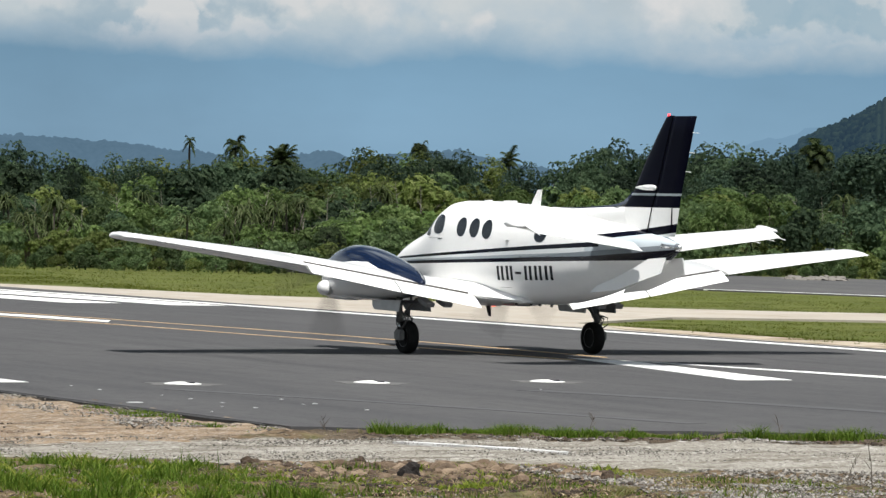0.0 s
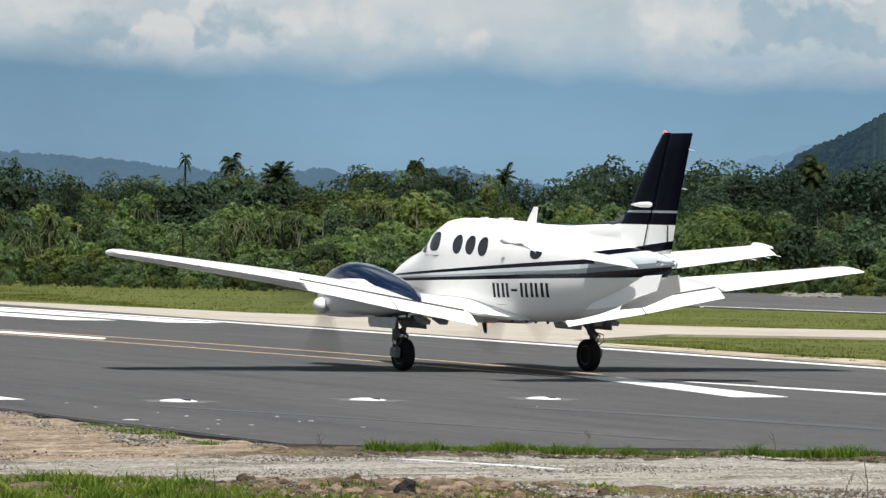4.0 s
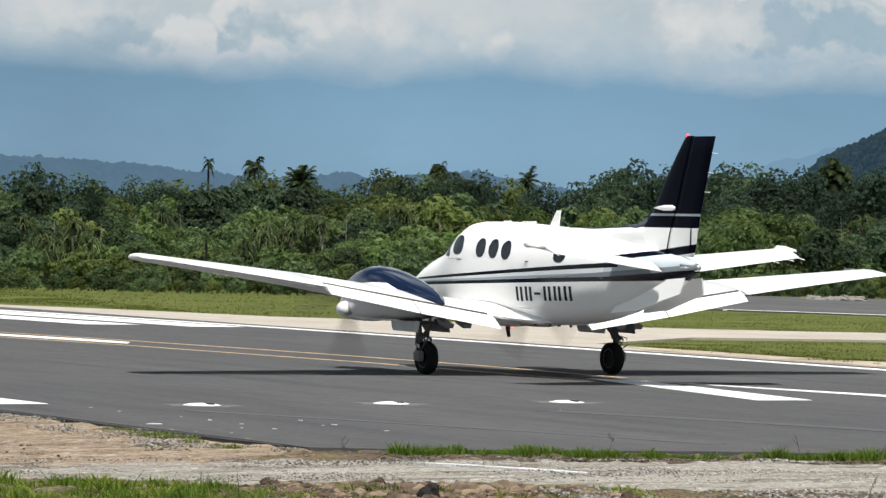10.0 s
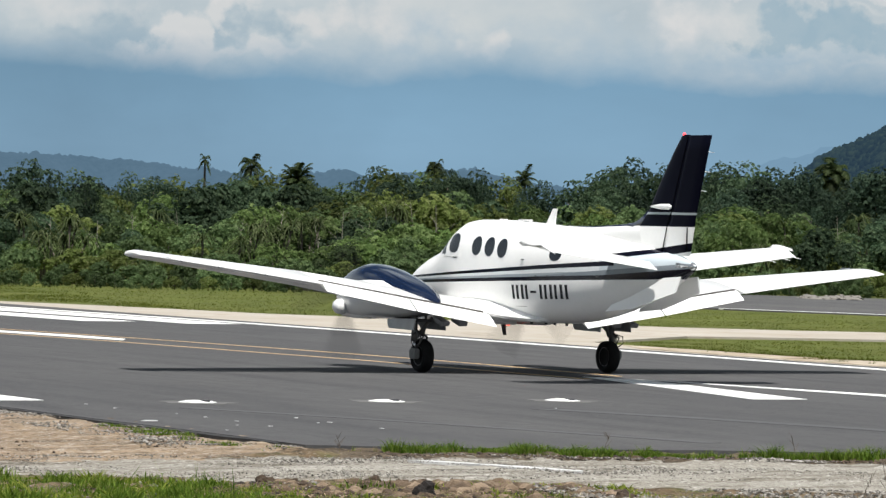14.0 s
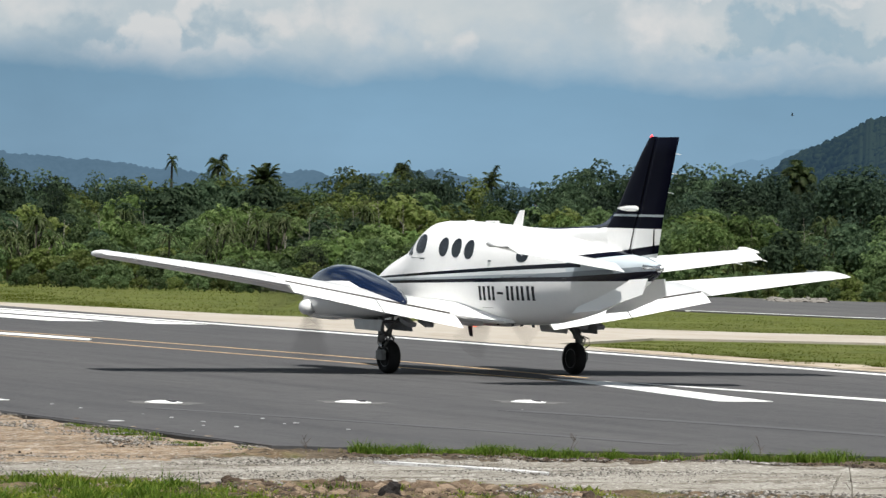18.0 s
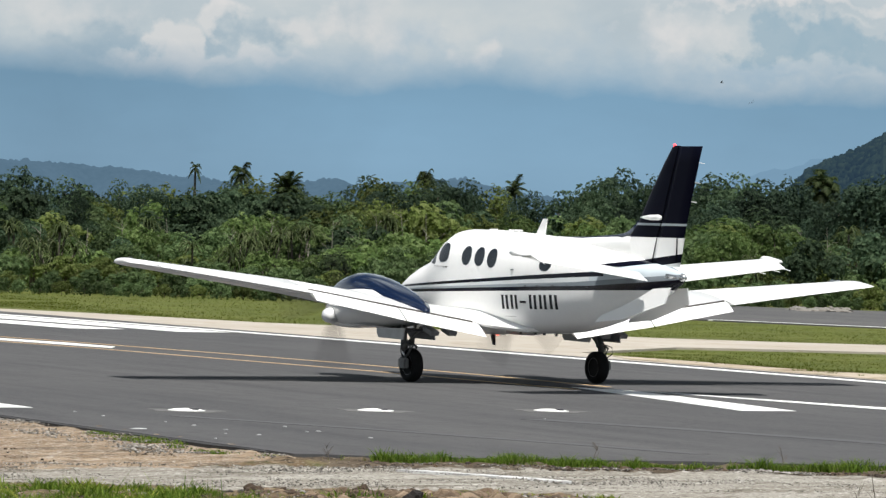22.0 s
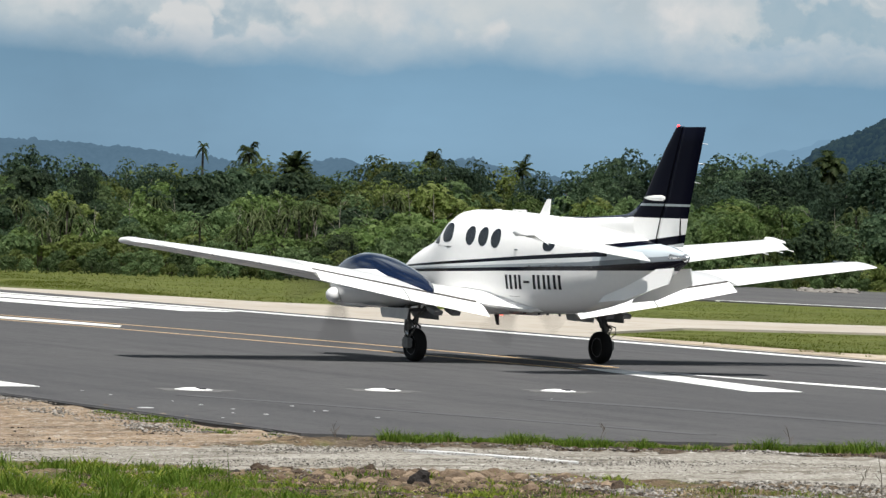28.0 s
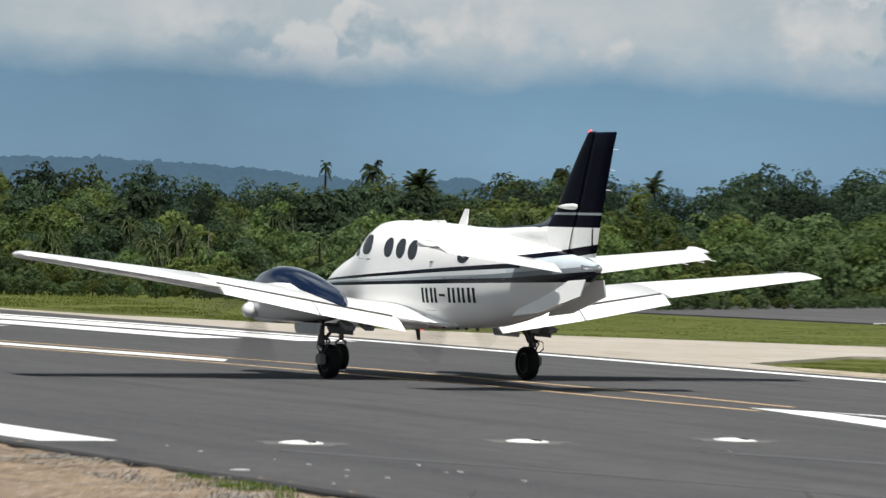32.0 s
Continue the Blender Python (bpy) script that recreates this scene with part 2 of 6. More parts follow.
def banded(name, base, bands, rough=0.25, coat=0.25, spec=0.4):
    """Paint with bands: each is (colour, z low at y=0, slope of low, z high at y=0, slope of high, y from, y to)."""
    m = material(name, [tuple(0.93 * c for c in base), base], 1.2, rough=rough, coat=coat, spec=spec)
    nt = m.node_tree
    b = nt.nodes["Principled BSDF"]
    col = b.inputs["Base Color"].links[0].from_socket
    co = nt.nodes.new("ShaderNodeTexCoord")
    sep = nt.nodes.new("ShaderNodeSeparateXYZ")
    nt.links.new(co.outputs["Object"], sep.inputs[0])

    def node(op, *vals):
        n = nt.nodes.new("ShaderNodeMath")
        n.operation = op
        for i, v in enumerate(vals):
            if hasattr(v, "is_linked"):
                nt.links.new(v, n.inputs[i])
            else:
                n.inputs[i].default_value = v
        return n.outputs[0]

    y, z = sep.outputs[1], sep.outputs[2]
    for colour, z0, s0, z1, s1, y0, y1 in bands:
        lowside = node("GREATER_THAN", z, node("MULTIPLY_ADD", y, s0, z0))
        highside = node("LESS_THAN", z, node("MULTIPLY_ADD", y, s1, z1))
        inside = node("MULTIPLY", node("GREATER_THAN", y, y0), node("LESS_THAN", y, y1))
        mask = node("MULTIPLY", node("MULTIPLY", lowside, highside), inside)
        mx = nt.nodes.new("ShaderNodeMix")
        mx.data_type = "RGBA"
        nt.links.new(mask, mx.inputs["Factor"])
        nt.links.new(col, mx.inputs["A"])
        mx.inputs["B"].default_value = (*colour, 1)
        col = mx.outputs["Result"]
    nt.links.new(col, b.inputs["Base Color"])
    return m


def grounded(name, layers, rough=0.95, bump=0.6, bump_scale=18.0):
    """Soil in layers: (colour, noise size, threshold, softness, stretch)."""
    m = bpy.data.materials.new(name)
    m.use_nodes = True
    nt = m.node_tree
    b = nt.nodes["Principled BSDF"]
    b.inputs["Roughness"].default_value = rough
    b.inputs["Specular IOR Level"].default_value = 0.2
    co = nt.nodes.new("ShaderNodeTexCoord")
    col = None
    for colour, scale, at, soft, stretch in layers:
        rgb = nt.nodes.new("ShaderNodeRGB")
        rgb.outputs[0].default_value = (*colour, 1)
        if col is None:
            col = rgb.outputs[0]
            continue
        mp = nt.nodes.new("ShaderNodeMapping")
        mp.inputs["Scale"].default_value = stretch
        mp.inputs["Rotation"].default_value = (0, 0, radians(-30))
        n = nt.nodes.new("ShaderNodeTexNoise")
        n.inputs["Scale"].default_value, n.inputs["Detail"].default_value = scale, 5
        n.inputs["Roughness"].default_value = 0.6
        nt.links.new(co.outputs["Object"], mp.inputs[0])
        nt.links.new(mp.outputs[0], n.inputs[0])
        k = nt.nodes.new("ShaderNodeMapRange")
        k.inputs["From Min"].default_value, k.inputs["From Max"].default_value = at - soft, at + soft
        nt.links.new(n.outputs["Fac"], k.inputs["Value"])
        mx = nt.nodes.new("ShaderNodeMix")
        mx.data_type = "RGBA"
        nt.links.new(k.outputs[0], mx.inputs["Factor"])
        nt.links.new(col, mx.inputs["A"])
        nt.links.new(rgb.outputs[0], mx.inputs["B"])
        col = mx.outputs["Result"]
    nt.links.new(col, b.inputs["Base Color"])
    bn = nt.nodes.new("ShaderNodeTexNoise")
    bn.inputs["Scale"].default_value, bn.inputs["Detail"].default_value = bump_scale, 6
    nt.links.new(co.outputs["Object"], bn.inputs[0])
    bp = nt.nodes.new("ShaderNodeBump")
    bp.inputs["Strength"].default_value, bp.inputs["Distance"].default_value = bump, 0.04
    nt.links.new(bn.outputs["Fac"], bp.inputs["Height"])
    nt.links.new(bp.outputs[0], b.inputs["Normal"])
    return m


NAVY = (0.003, 0.0035, 0.009)
PALE = (0.66, 0.69, 0.70)
SILVER = (0.30, 0.34, 0.36)
COWL = (0.004, 0.010, 0.030)
# the silver band's aft wedge, its shade and reflections painted in as darker grey
SILVER_SHADED = (0.20, 0.23, 0.255)
# silver tail sides with a bluish sky sheen put into the colour
TAIL = (0.50, 0.56, 0.60)
WHITE = (0.85, 0.85, 0.84)
M = {
    "white": material("white_paint", [(0.82, 0.82, 0.81), WHITE], 1.0, rough=0.28, coat=0.5),
    "navy": material("navy_paint", [(0.005, 0.008, 0.026), (0.008, 0.012, 0.036)], 2.0, rough=0.12, coat=1.0),
    "fuselage": banded("fuselage_paint", WHITE, [
        (PALE, 1.690, -0.037, 1.790, -0.055, -6, 4.9),
        (SILVER, 1.690, -0.037, 1.735, -0.045, -6, 4.9),
        (TAIL, 1.690, -0.037, 1.700, -0.11, -6, -3.5),
        (SILVER_SHADED, 1.690, -0.037, 1.630, -0.078, -6, -1.4),
        (NAVY, 1.788, -0.054, 1.846, -0.061, -3.85, 4.9),
        (NAVY, 1.630, -0.032, 1.692, -0.037, -6, 4.9),
        (NAVY, 1.635, -0.032, 1.55, -0.077, -6, -3.4),
        (NAVY, 1.700, -0.11, 1.79, -0.11, -6, -3.5),
    ], rough=0.2, coat=0.0, spec=0.2),
    "fin": banded("fin_paint", WHITE, [
        (NAVY, 2.685, 0, 9, 0, -9, 9),
        (SILVER, 2.885, 0, 2.925, 0, -9, 9),
        (NAVY, 1.66, -0.11, 1.80, -0.11, -9, 9),
    ], rough=0.35, coat=0.0, spec=0.03),
    "gap": material("gap_black", [(0.0015, 0.0015, 0.002), (0.003, 0.003, 0.004)], 5, rough=0.9, spec=0.02),
    "thin_seam": material("thin_seam", [(0.07, 0.065, 0.06), (0.12, 0.11, 0.10)], 5, rough=0.8),
    "nacelle": banded("nacelle_paint", WHITE, [(COWL, 1.60, 0.0, 9, 0, 0.84, 1.3), (COWL, 1.678, -0.06, 9, 0, 1.29, 1.9), (COWL, 2.14, -0.30, 9, 0, 1.89, 9), (COWL, 1.37, 0.275, 9, 0, -3, 0.85), (COWL, 1.42, 0, 9, 0, 2.30, 9)], rough=0.08, coat=0.8, spec=0.4),
    "glass": material("dark_window", [(0.006, 0.009, 0.014), (0.014, 0.019, 0.027)], 3, rough=0.04, coat=0.0, spec=0.32),
    "grey_metal": material("gear_metal", [(0.10, 0.10, 0.10), (0.22, 0.22, 0.21)], 14, rough=0.45, metal=0.5),
    "steel": material("bare_metal", [(0.42, 0.43, 0.44), (0.55, 0.56, 0.57)], 9, rough=0.25, metal=0.9),
    "door_grey": material("gear_door_grey", [(0.10, 0.11, 0.12), (0.20, 0.21, 0.22)], 6, rough=0.5),
    "hub": material("wheel_hub", [(0.13, 0.13, 0.135), (0.22, 0.22, 0.225)], 12, rough=0.5, metal=0.3),
    "door_pale": material("gear_door_pale", [(0.42, 0.43, 0.44), (0.55, 0.56, 0.57)], 6, rough=0.4),
    "lip_black": material("lip_black", [(0.010, 0.010, 0.011), (0.03, 0.029, 0.029)], 8, rough=0.8, bump=0.8, bump_scale=25),
    "rubber": material("tyre_rubber", [(0.005, 0.005, 0.005), (0.012, 0.012, 0.012)], 20, rough=0.8, spec=0.2),
    "blade": material("propeller_black", [(0.012, 0.012, 0.012), (0.02, 0.02, 0.02)], 10, rough=0.6, spec=0.1),
    "seam": material("seam_dark", [(0.03, 0.03, 0.035), (0.05, 0.05, 0.055)], 5, rough=0.7),
    "letter": material("letter_black", [(0.012, 0.013, 0.016), (0.02, 0.021, 0.025)], 5, rough=0.6, spec=0.1),
    "red_glow": glowing("red_beacon", (1.0, 0.05, 0.06), 1.7),
    "orange_glow": glowing("orange_lamp", (1.0, 0.10, 0.05), 1.6),
    "asphalt": grounded("asphalt", [
        ((0.060, 0.060, 0.063), 1, 0, 0, (1, 1, 1)),
        ((0.082, 0.081, 0.082), 0.22, 0.5, 0.18, (1, 0.25, 1)),
        ((0.048, 0.048, 0.051), 0.5, 0.57, 0.12, (3, 0.3, 1)),
        ((0.049, 0.049, 0.052), 2.2, 0.62, 0.12, (1, 1, 1)),
        ((0.085, 0.084, 0.083), 9, 0.62, 0.14, (1, 1, 1)),
    ], rough=0.85, bump=0.25, bump_scale=45),
    "asphalt_old": grounded("asphalt_old", [
        ((0.068, 0.068, 0.071), 1, 0, 0, (1, 1, 1)),
        ((0.10, 0.098, 0.095), 0.15, 0.55, 0.15, (3, 0.4, 1)),
        ((0.06, 0.06, 0.062), 1.2, 0.6, 0.2, (1, 1, 1)),
    ], rough=0.9, bump=0.3, bump_scale=20),
    "skid": material("tyre_mark", [(0.050, 0.050, 0.053), (0.068, 0.068, 0.071)], 0.5, rough=0.85, fine=0.5),
    "line_white": material("line_white", [(0.62, 0.62, 0.60), (0.80, 0.80, 0.78)], 2.5, rough=0.7, fine=0.5),
    "dust": material("pale_dust", [(0.075, 0.074, 0.073), (0.12, 0.118, 0.114)], 3.0, rough=0.9, fine=0.6),
    "line_worn": material("line_worn", [(0.30, 0.31, 0.31), (0.50, 0.50, 0.50), (0.66, 0.66, 0.65)], 1.6, rough=0.75, fine=0.6),
    "line_yellow": material("line_yellow", [(0.36, 0.22, 0.10), (0.62, 0.46, 0.27)], 3.0, rough=0.7, fine=0.5),
    "concrete": grounded("concrete", [
        ((0.315, 0.283, 0.238), 1, 0, 0, (1, 1, 1)),
        ((0.375, 0.345, 0.30), 0.3, 0.5, 0.2, (1, 1, 1)),
        ((0.26, 0.215, 0.165), 1.5, 0.64, 0.1, (1, 0.3, 1)),
    ], bump=0.3),
    "dry_dirt": grounded("dry_dirt", [
        ((0.30, 0.25, 0.185), 1, 0, 0, (1, 1, 1)),
        ((0.40, 0.35, 0.275), 0.5, 0.5, 0.15, (1, 1, 1)),
        ((0.17, 0.125, 0.075), 0.9, 0.60, 0.08, (1, 0.5, 1)),
        ((0.12, 0.14, 0.05), 1.6, 0.66, 0.05, (1, 1, 1)),
    ], bump=0.5),
    "field": grounded("grass_field", [
        ((0.066, 0.083, 0.013), 1, 0, 0, (1, 1, 1)),
        ((0.090, 0.108, 0.019), 0.12, 0.52, 0.15, (1, 1, 1)),
        ((0.046, 0.062, 0.010), 0.5, 0.56, 0.12, (1, 1, 1)),
        ((0.118, 0.108, 0.034), 0.9, 0.60, 0.10, (0.35, 2.0, 1)),
        ((0.042, 0.055, 0.010), 2.6, 0.60, 0.10, (0.4, 1.6, 1)),
        ((0.128, 0.126, 0.038), 4.5, 0.64, 0.08, (0.5, 1.6, 1)),
    ], bump=0.5, bump_scale=7),
    "sand": grounded("pink_sand", [
        ((0.215, 0.152, 0.096), 1, 0, 0, (1, 1, 1)),
        ((0.275, 0.208, 0.142), 0.6, 0.5, 0.14, (0.5, 2.2, 1)),
        ((0.095, 0.066, 0.042), 0.9, 0.52, 0.09, (0.4, 2.6, 1)),
        ((0.34, 0.30, 0.25), 9, 0.60, 0.09, (0.7, 1.6, 1)),
        ((0.085, 0.06, 0.04), 14, 0.60, 0.07, (0.7, 1.6, 1)),
        ((0.40, 0.375, 0.33), 34, 0.62, 0.06, (1, 1, 1)),
        ((0.06, 0.045, 0.032), 38, 0.62, 0.06, (1, 1, 1)),
    ], bump=1.0, bump_scale=9),
    "gravel": grounded("pale_gravel", [
        ((0.205, 0.188, 0.158), 1, 0, 0, (1, 1, 1)),
        ((0.29, 0.277, 0.245), 0.7, 0.5, 0.15, (0.35, 2.4, 1)),
        ((0.10, 0.085, 0.065), 1.0, 0.58, 0.08, (0.35, 2.8, 1)),
        ((0.45, 0.435, 0.40), 14, 0.62, 0.08, (1, 1, 1)),
        ((0.07, 0.062, 0.05), 20, 0.60, 0.06, (1, 1, 1)),
    ], bump=1.0, bump_scale=14),
    "soil": grounded("brown_soil", [
        ((0.066, 0.049, 0.033), 1, 0, 0, (1, 1, 1)),
        ((0.12, 0.096, 0.066), 2.5, 0.54, 0.12, (1, 1, 1)),
        ((0.025, 0.018, 0.012), 5, 0.56, 0.08, (1, 1, 1)),
        ((0.25, 0.21, 0.16), 15, 0.64, 0.06, (1, 1, 1)),
    ], bump=1.0, bump_scale=12),
    "rough": grounded("rough_soil", [
        ((0.080, 0.054, 0.031), 1, 0, 0, (1, 1, 1)),
        ((0.17, 0.125, 0.078), 3.0, 0.52, 0.12, (1, 1, 1)),
        ((0.03, 0.022, 0.013), 7, 0.55, 0.08, (1, 1, 1)),
        ((0.070, 0.082, 0.022), 1.4, 0.60, 0.10, (1, 1, 1)),
        ((0.28, 0.25, 0.20), 22, 0.64, 0.06, (1, 1, 1)),
    ], bump=1.0, bump_scale=16),
    "stone": material("pale_stone", [(0.04, 0.036, 0.031), (0.12, 0.11, 0.096), (0.29, 0.275, 0.25)], 8, rough=0.9, island=0.7),
    "clod": material("dark_clod", [(0.006, 0.004, 0.003), (0.030, 0.019, 0.011), (0.13, 0.088, 0.055)], 14, rough=0.95, bump=1.0, bump_scale=30, island=0.55),
    "brown_clod": material("brown_clod", [(0.022, 0.014, 0.009), (0.11, 0.076, 0.048), (0.26, 0.195, 0.135)], 9, rough=0.95, bump=1.0, bump_scale=26, island=0.5),
    "black_clod": material("black_clod", [(0.004, 0.003, 0.0025), (0.012, 0.008, 0.006)], 14, rough=0.95, bump=1.0, bump_scale=30),
    "blades": leafy("grass_blades", [(0.034, 0.076, 0.008), (0.10, 0.175, 0.018), (0.25, 0.31, 0.06)], 1.2, vary_by=(0.9, 1.05)),
    "blades_lime": leafy("lime_blades", [(0.075, 0.125, 0.010), (0.17, 0.225, 0.024), (0.32, 0.33, 0.075)], 1.6, 0.5, vary_by=(0.9, 1.05)),
    "blades_far": leafy("verge_blades", [(0.062, 0.086, 0.011), (0.095, 0.117, 0.017), (0.14, 0.145, 0.034)], 0.3, 0.35, 0.6, (0.97, 1.03)),
    "blades_dry": leafy("dry_blades", [(0.12, 0.14, 0.03), (0.22, 0.20, 0.08), (0.30, 0.26, 0.12)], 1.2, vary_by=(0.9, 1.05)),
    "straw": material("straw", [(0.11, 0.08, 0.045), (0.24, 0.18, 0.11), (0.40, 0.33, 0.22)], 6, rough=0.9, island=0.8, spec=0.1),
    "leaf_bright": leafy("bright_leaves", [(0.054, 0.100, 0.029), (0.122, 0.184, 0.055), (0.214, 0.284, 0.114)], 0.7),
    "leaf_mid": leafy("mid_leaves", [(0.049, 0.089, 0.034), (0.102, 0.155, 0.062), (0.182, 0.246, 0.113)], 0.6),
    "leaf_dark": leafy("dark_leaves", [(0.032, 0.060, 0.033), (0.064, 0.104, 0.056), (0.120, 0.168, 0.092)], 0.6),
    "leaf_deep": leafy("deep_leaves", [(0.021, 0.041, 0.027), (0.042, 0.070, 0.045), (0.078, 0.115, 0.072)], 0.6),
    "palm_bark": material("palm_bark", [(0.022, 0.020, 0.018), (0.06, 0.052, 0.045)], 3, rough=0.9, bump=0.6, bump_scale=12, stretch=(1, 1, 3)),
    "leaf_olive": leafy("olive_leaves", [(0.072, 0.103, 0.024), (0.122, 0.159, 0.043), (0.187, 0.208, 0.085)], 0.6),
    "frond": leafy("palm_frond", [(0.02, 0.035, 0.012), (0.038, 0.058, 0.020), (0.07, 0.085, 0.035)], 0.8),
    "strap": leafy("strap_leaf", [(0.02, 0.034, 0.010), (0.055, 0.08, 0.025), (0.13, 0.15, 0.075)], 0.9, 0.6, vary_by=(0.8, 1.1)),
    "bark": material("bark", [(0.06, 0.05, 0.04), (0.16, 0.135, 0.11)], 3, rough=0.9, bump=0.6, bump_scale=20, stretch=(1, 1, 0.3)),
    "dead_wood": material("dead_wood", [(0.15, 0.14, 0.11), (0.30, 0.28, 0.23)], 5, rough=0.9, bump=0.4, bump_scale=30),
    "plume": material("black_feather", [(0.004, 0.004, 0.005), (0.010, 0.010, 0.011)], 12, rough=0.7),
}


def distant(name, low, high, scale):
    """A far wooded slope; kilometres of haze painted in as an unlit glowing colour."""
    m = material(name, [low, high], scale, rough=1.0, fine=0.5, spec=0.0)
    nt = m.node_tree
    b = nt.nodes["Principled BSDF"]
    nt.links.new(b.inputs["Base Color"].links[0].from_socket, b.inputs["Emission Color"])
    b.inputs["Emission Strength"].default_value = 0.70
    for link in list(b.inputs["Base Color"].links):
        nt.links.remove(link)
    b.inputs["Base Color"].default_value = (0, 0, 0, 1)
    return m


# these blues are the haze, put into the colour as glow
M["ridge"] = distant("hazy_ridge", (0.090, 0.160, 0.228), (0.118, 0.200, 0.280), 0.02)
# near-black leaves; a bluish glow stands in for the haze before them
M["hill"] = material("hazed_woods", [(0.002, 0.004, 0.003), (0.006, 0.010, 0.006), (0.015, 0.021, 0.011)], 0.5, rough=1.0, fine=0.6, spec=0.0, island=0.5)
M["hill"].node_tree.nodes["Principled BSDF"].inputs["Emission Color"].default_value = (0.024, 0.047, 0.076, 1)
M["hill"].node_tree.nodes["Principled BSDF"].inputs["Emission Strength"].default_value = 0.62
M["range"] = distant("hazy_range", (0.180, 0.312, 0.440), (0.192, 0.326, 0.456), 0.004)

# ---- builders ----
def mesh_of(name, verts, faces, mat, smooth=False, mats=None, index=None):
    me = bpy.data.meshes.new(name)
    me.from_pydata(verts, [], faces)
    for m in (mats or [mat]):
        me.materials.append(m)
    if index is not None:
        me.polygons.foreach_set("material_index", index)
    if smooth:
        me.polygons.foreach_set("use_smooth", [True] * len(me.polygons))
    me.update()
    return me


def finish(bm, name, mat, smooth=False):
    bmesh.ops.recalc_face_normals(bm, faces=bm.faces)
    me = bpy.data.meshes.new(name)
    for f in bm.faces:
        f.smooth = smooth
    bm.to_mesh(me)
    bm.free()
    me.materials.append(mat)
    return me


def part(name, bm, mat, parent, label="", smooth=False, at=None):
    ob = new(name, finish(bm, name, mat, smooth))
    ob.parent = parent
    if at is not None:
        ob.matrix_basis = at
    if label:
        tagged(ob, label)
    return ob


def box(x0, x1, y0, y1, z0, z1, bevel=0.0, bm=None):
    bm = bm or bmesh.new()
    vs = [bm.verts.new((x, y, z)) for x in (x0, x1) for y in (y0, y1) for z in (z0, z1)]
    fs = [(0, 1, 3, 2), (4, 6, 7, 5), (0, 4, 5, 1), (2, 3, 7, 6), (0, 2, 6, 4), (1, 5, 7, 3)]
    made = [bm.faces.new([vs[i] for i in f]) for f in fs]
    if bevel:
        bmesh.ops.bevel(bm, geom=list({e for f in made for e in f.edges}), offset=bevel, segments=2, affect="EDGES")
    return bm


def prism(outline, z0, z1, bm=None):
    """A slab with the outline (x, y) between two heights."""
    bm = bm or bmesh.new()
    lo = [bm.verts.new((x, y, z0)) for x, y in outline]
    hi = [bm.verts.new((x, y, z1)) for x, y in outline]
    bm.faces.new(hi)
    bm.faces.new(lo[::-1])
    for i in range(len(outline)):
        j = (i + 1) % len(outline)
        bm.faces.new((lo[i], lo[j], hi[j], hi[i]))
    return bm


def loft(rings, bm=None, caps=True):
    bm = bm or bmesh.new()
    made = [[bm.verts.new(p) for p in ring] for ring in rings]
    n = len(rings[0])
    for a, b in zip(made, made[1:]):
        for i in range(n):
            j = (i + 1) % n
            bm.faces.new((a[i], a[j], b[j], b[i]))
    if caps:
        bm.faces.new(made[0][::-1])
        bm.faces.new(made[-1])
    return bm


def tube(points, radii, sides=10, bm=None):
    """A round bar through points."""
    rings = []
    pts = [Vector(p) for p in points]
    for i, p in enumerate(pts):
        d = (pts[min(i + 1, len(pts) - 1)] - pts[max(i - 1, 0)]).normalized()
        a = d.orthogonal().normalized()
        if abs(d.z) < 0.99:
            a = d.cross(Vector((0, 0, 1))).normalized()
        b = d.cross(a)
        r = radii[i] if isinstance(radii, (list, tuple)) else radii
        rings.append([p + a * (r * math.cos(2 * math.pi * k / sides)) + b * (r * math.sin(2 * math.pi * k / sides)) for k in range(sides)])
    return loft(rings, bm)


def lathe(profile, sides=28, axis="x", bm=None):
    """profile: (along the axis, radius)."""
    rings = []
    for a, r in profile:
        ring = []
        for k in range(sides):
            c, s = r * math.cos(2 * math.pi * k / sides), r * math.sin(2 * math.pi * k / sides)
            ring.append({"x": (a, c, s), "y": (c, a, s), "z": (c, s, a)}[axis])
        rings.append(ring)
    return loft(rings, bm)


def setting(name, bm, mat, label, category, smooth=False):
    return tagged(new(name, finish(bm, name, mat, smooth)), label, category, kind="structure")


def wobbly(a, b, step, amount, seed):
    """Points from a to b along an uneven edge."""
    a, b = Vector((*a, 0)), Vector((*b, 0))
    n = max(2, int((b - a).length / step))
    side = Vector((-(b - a).y, (b - a).x, 0)).normalized()
    out = []
    for i in range(n):
        p = a.lerp(b, i / n)
        k = noise.noise(Vector((p.x * 0.6 + seed, p.y * 0.6, seed))) + 0.6 * noise.noise(Vector((p.x * 2.3 + seed, p.y * 2.3, seed)))
        q = p + side * (amount * k)
        out.append((q.x, q.y))
    return out


def uneven(corners, step, amount, seed):
    out = []
    for i in range(len(corners)):
        out += wobbly(corners[i], corners[(i + 1) % len(corners)], step, amount, seed + i)
    return out


# ---- setting ----
GROUND = -0.07


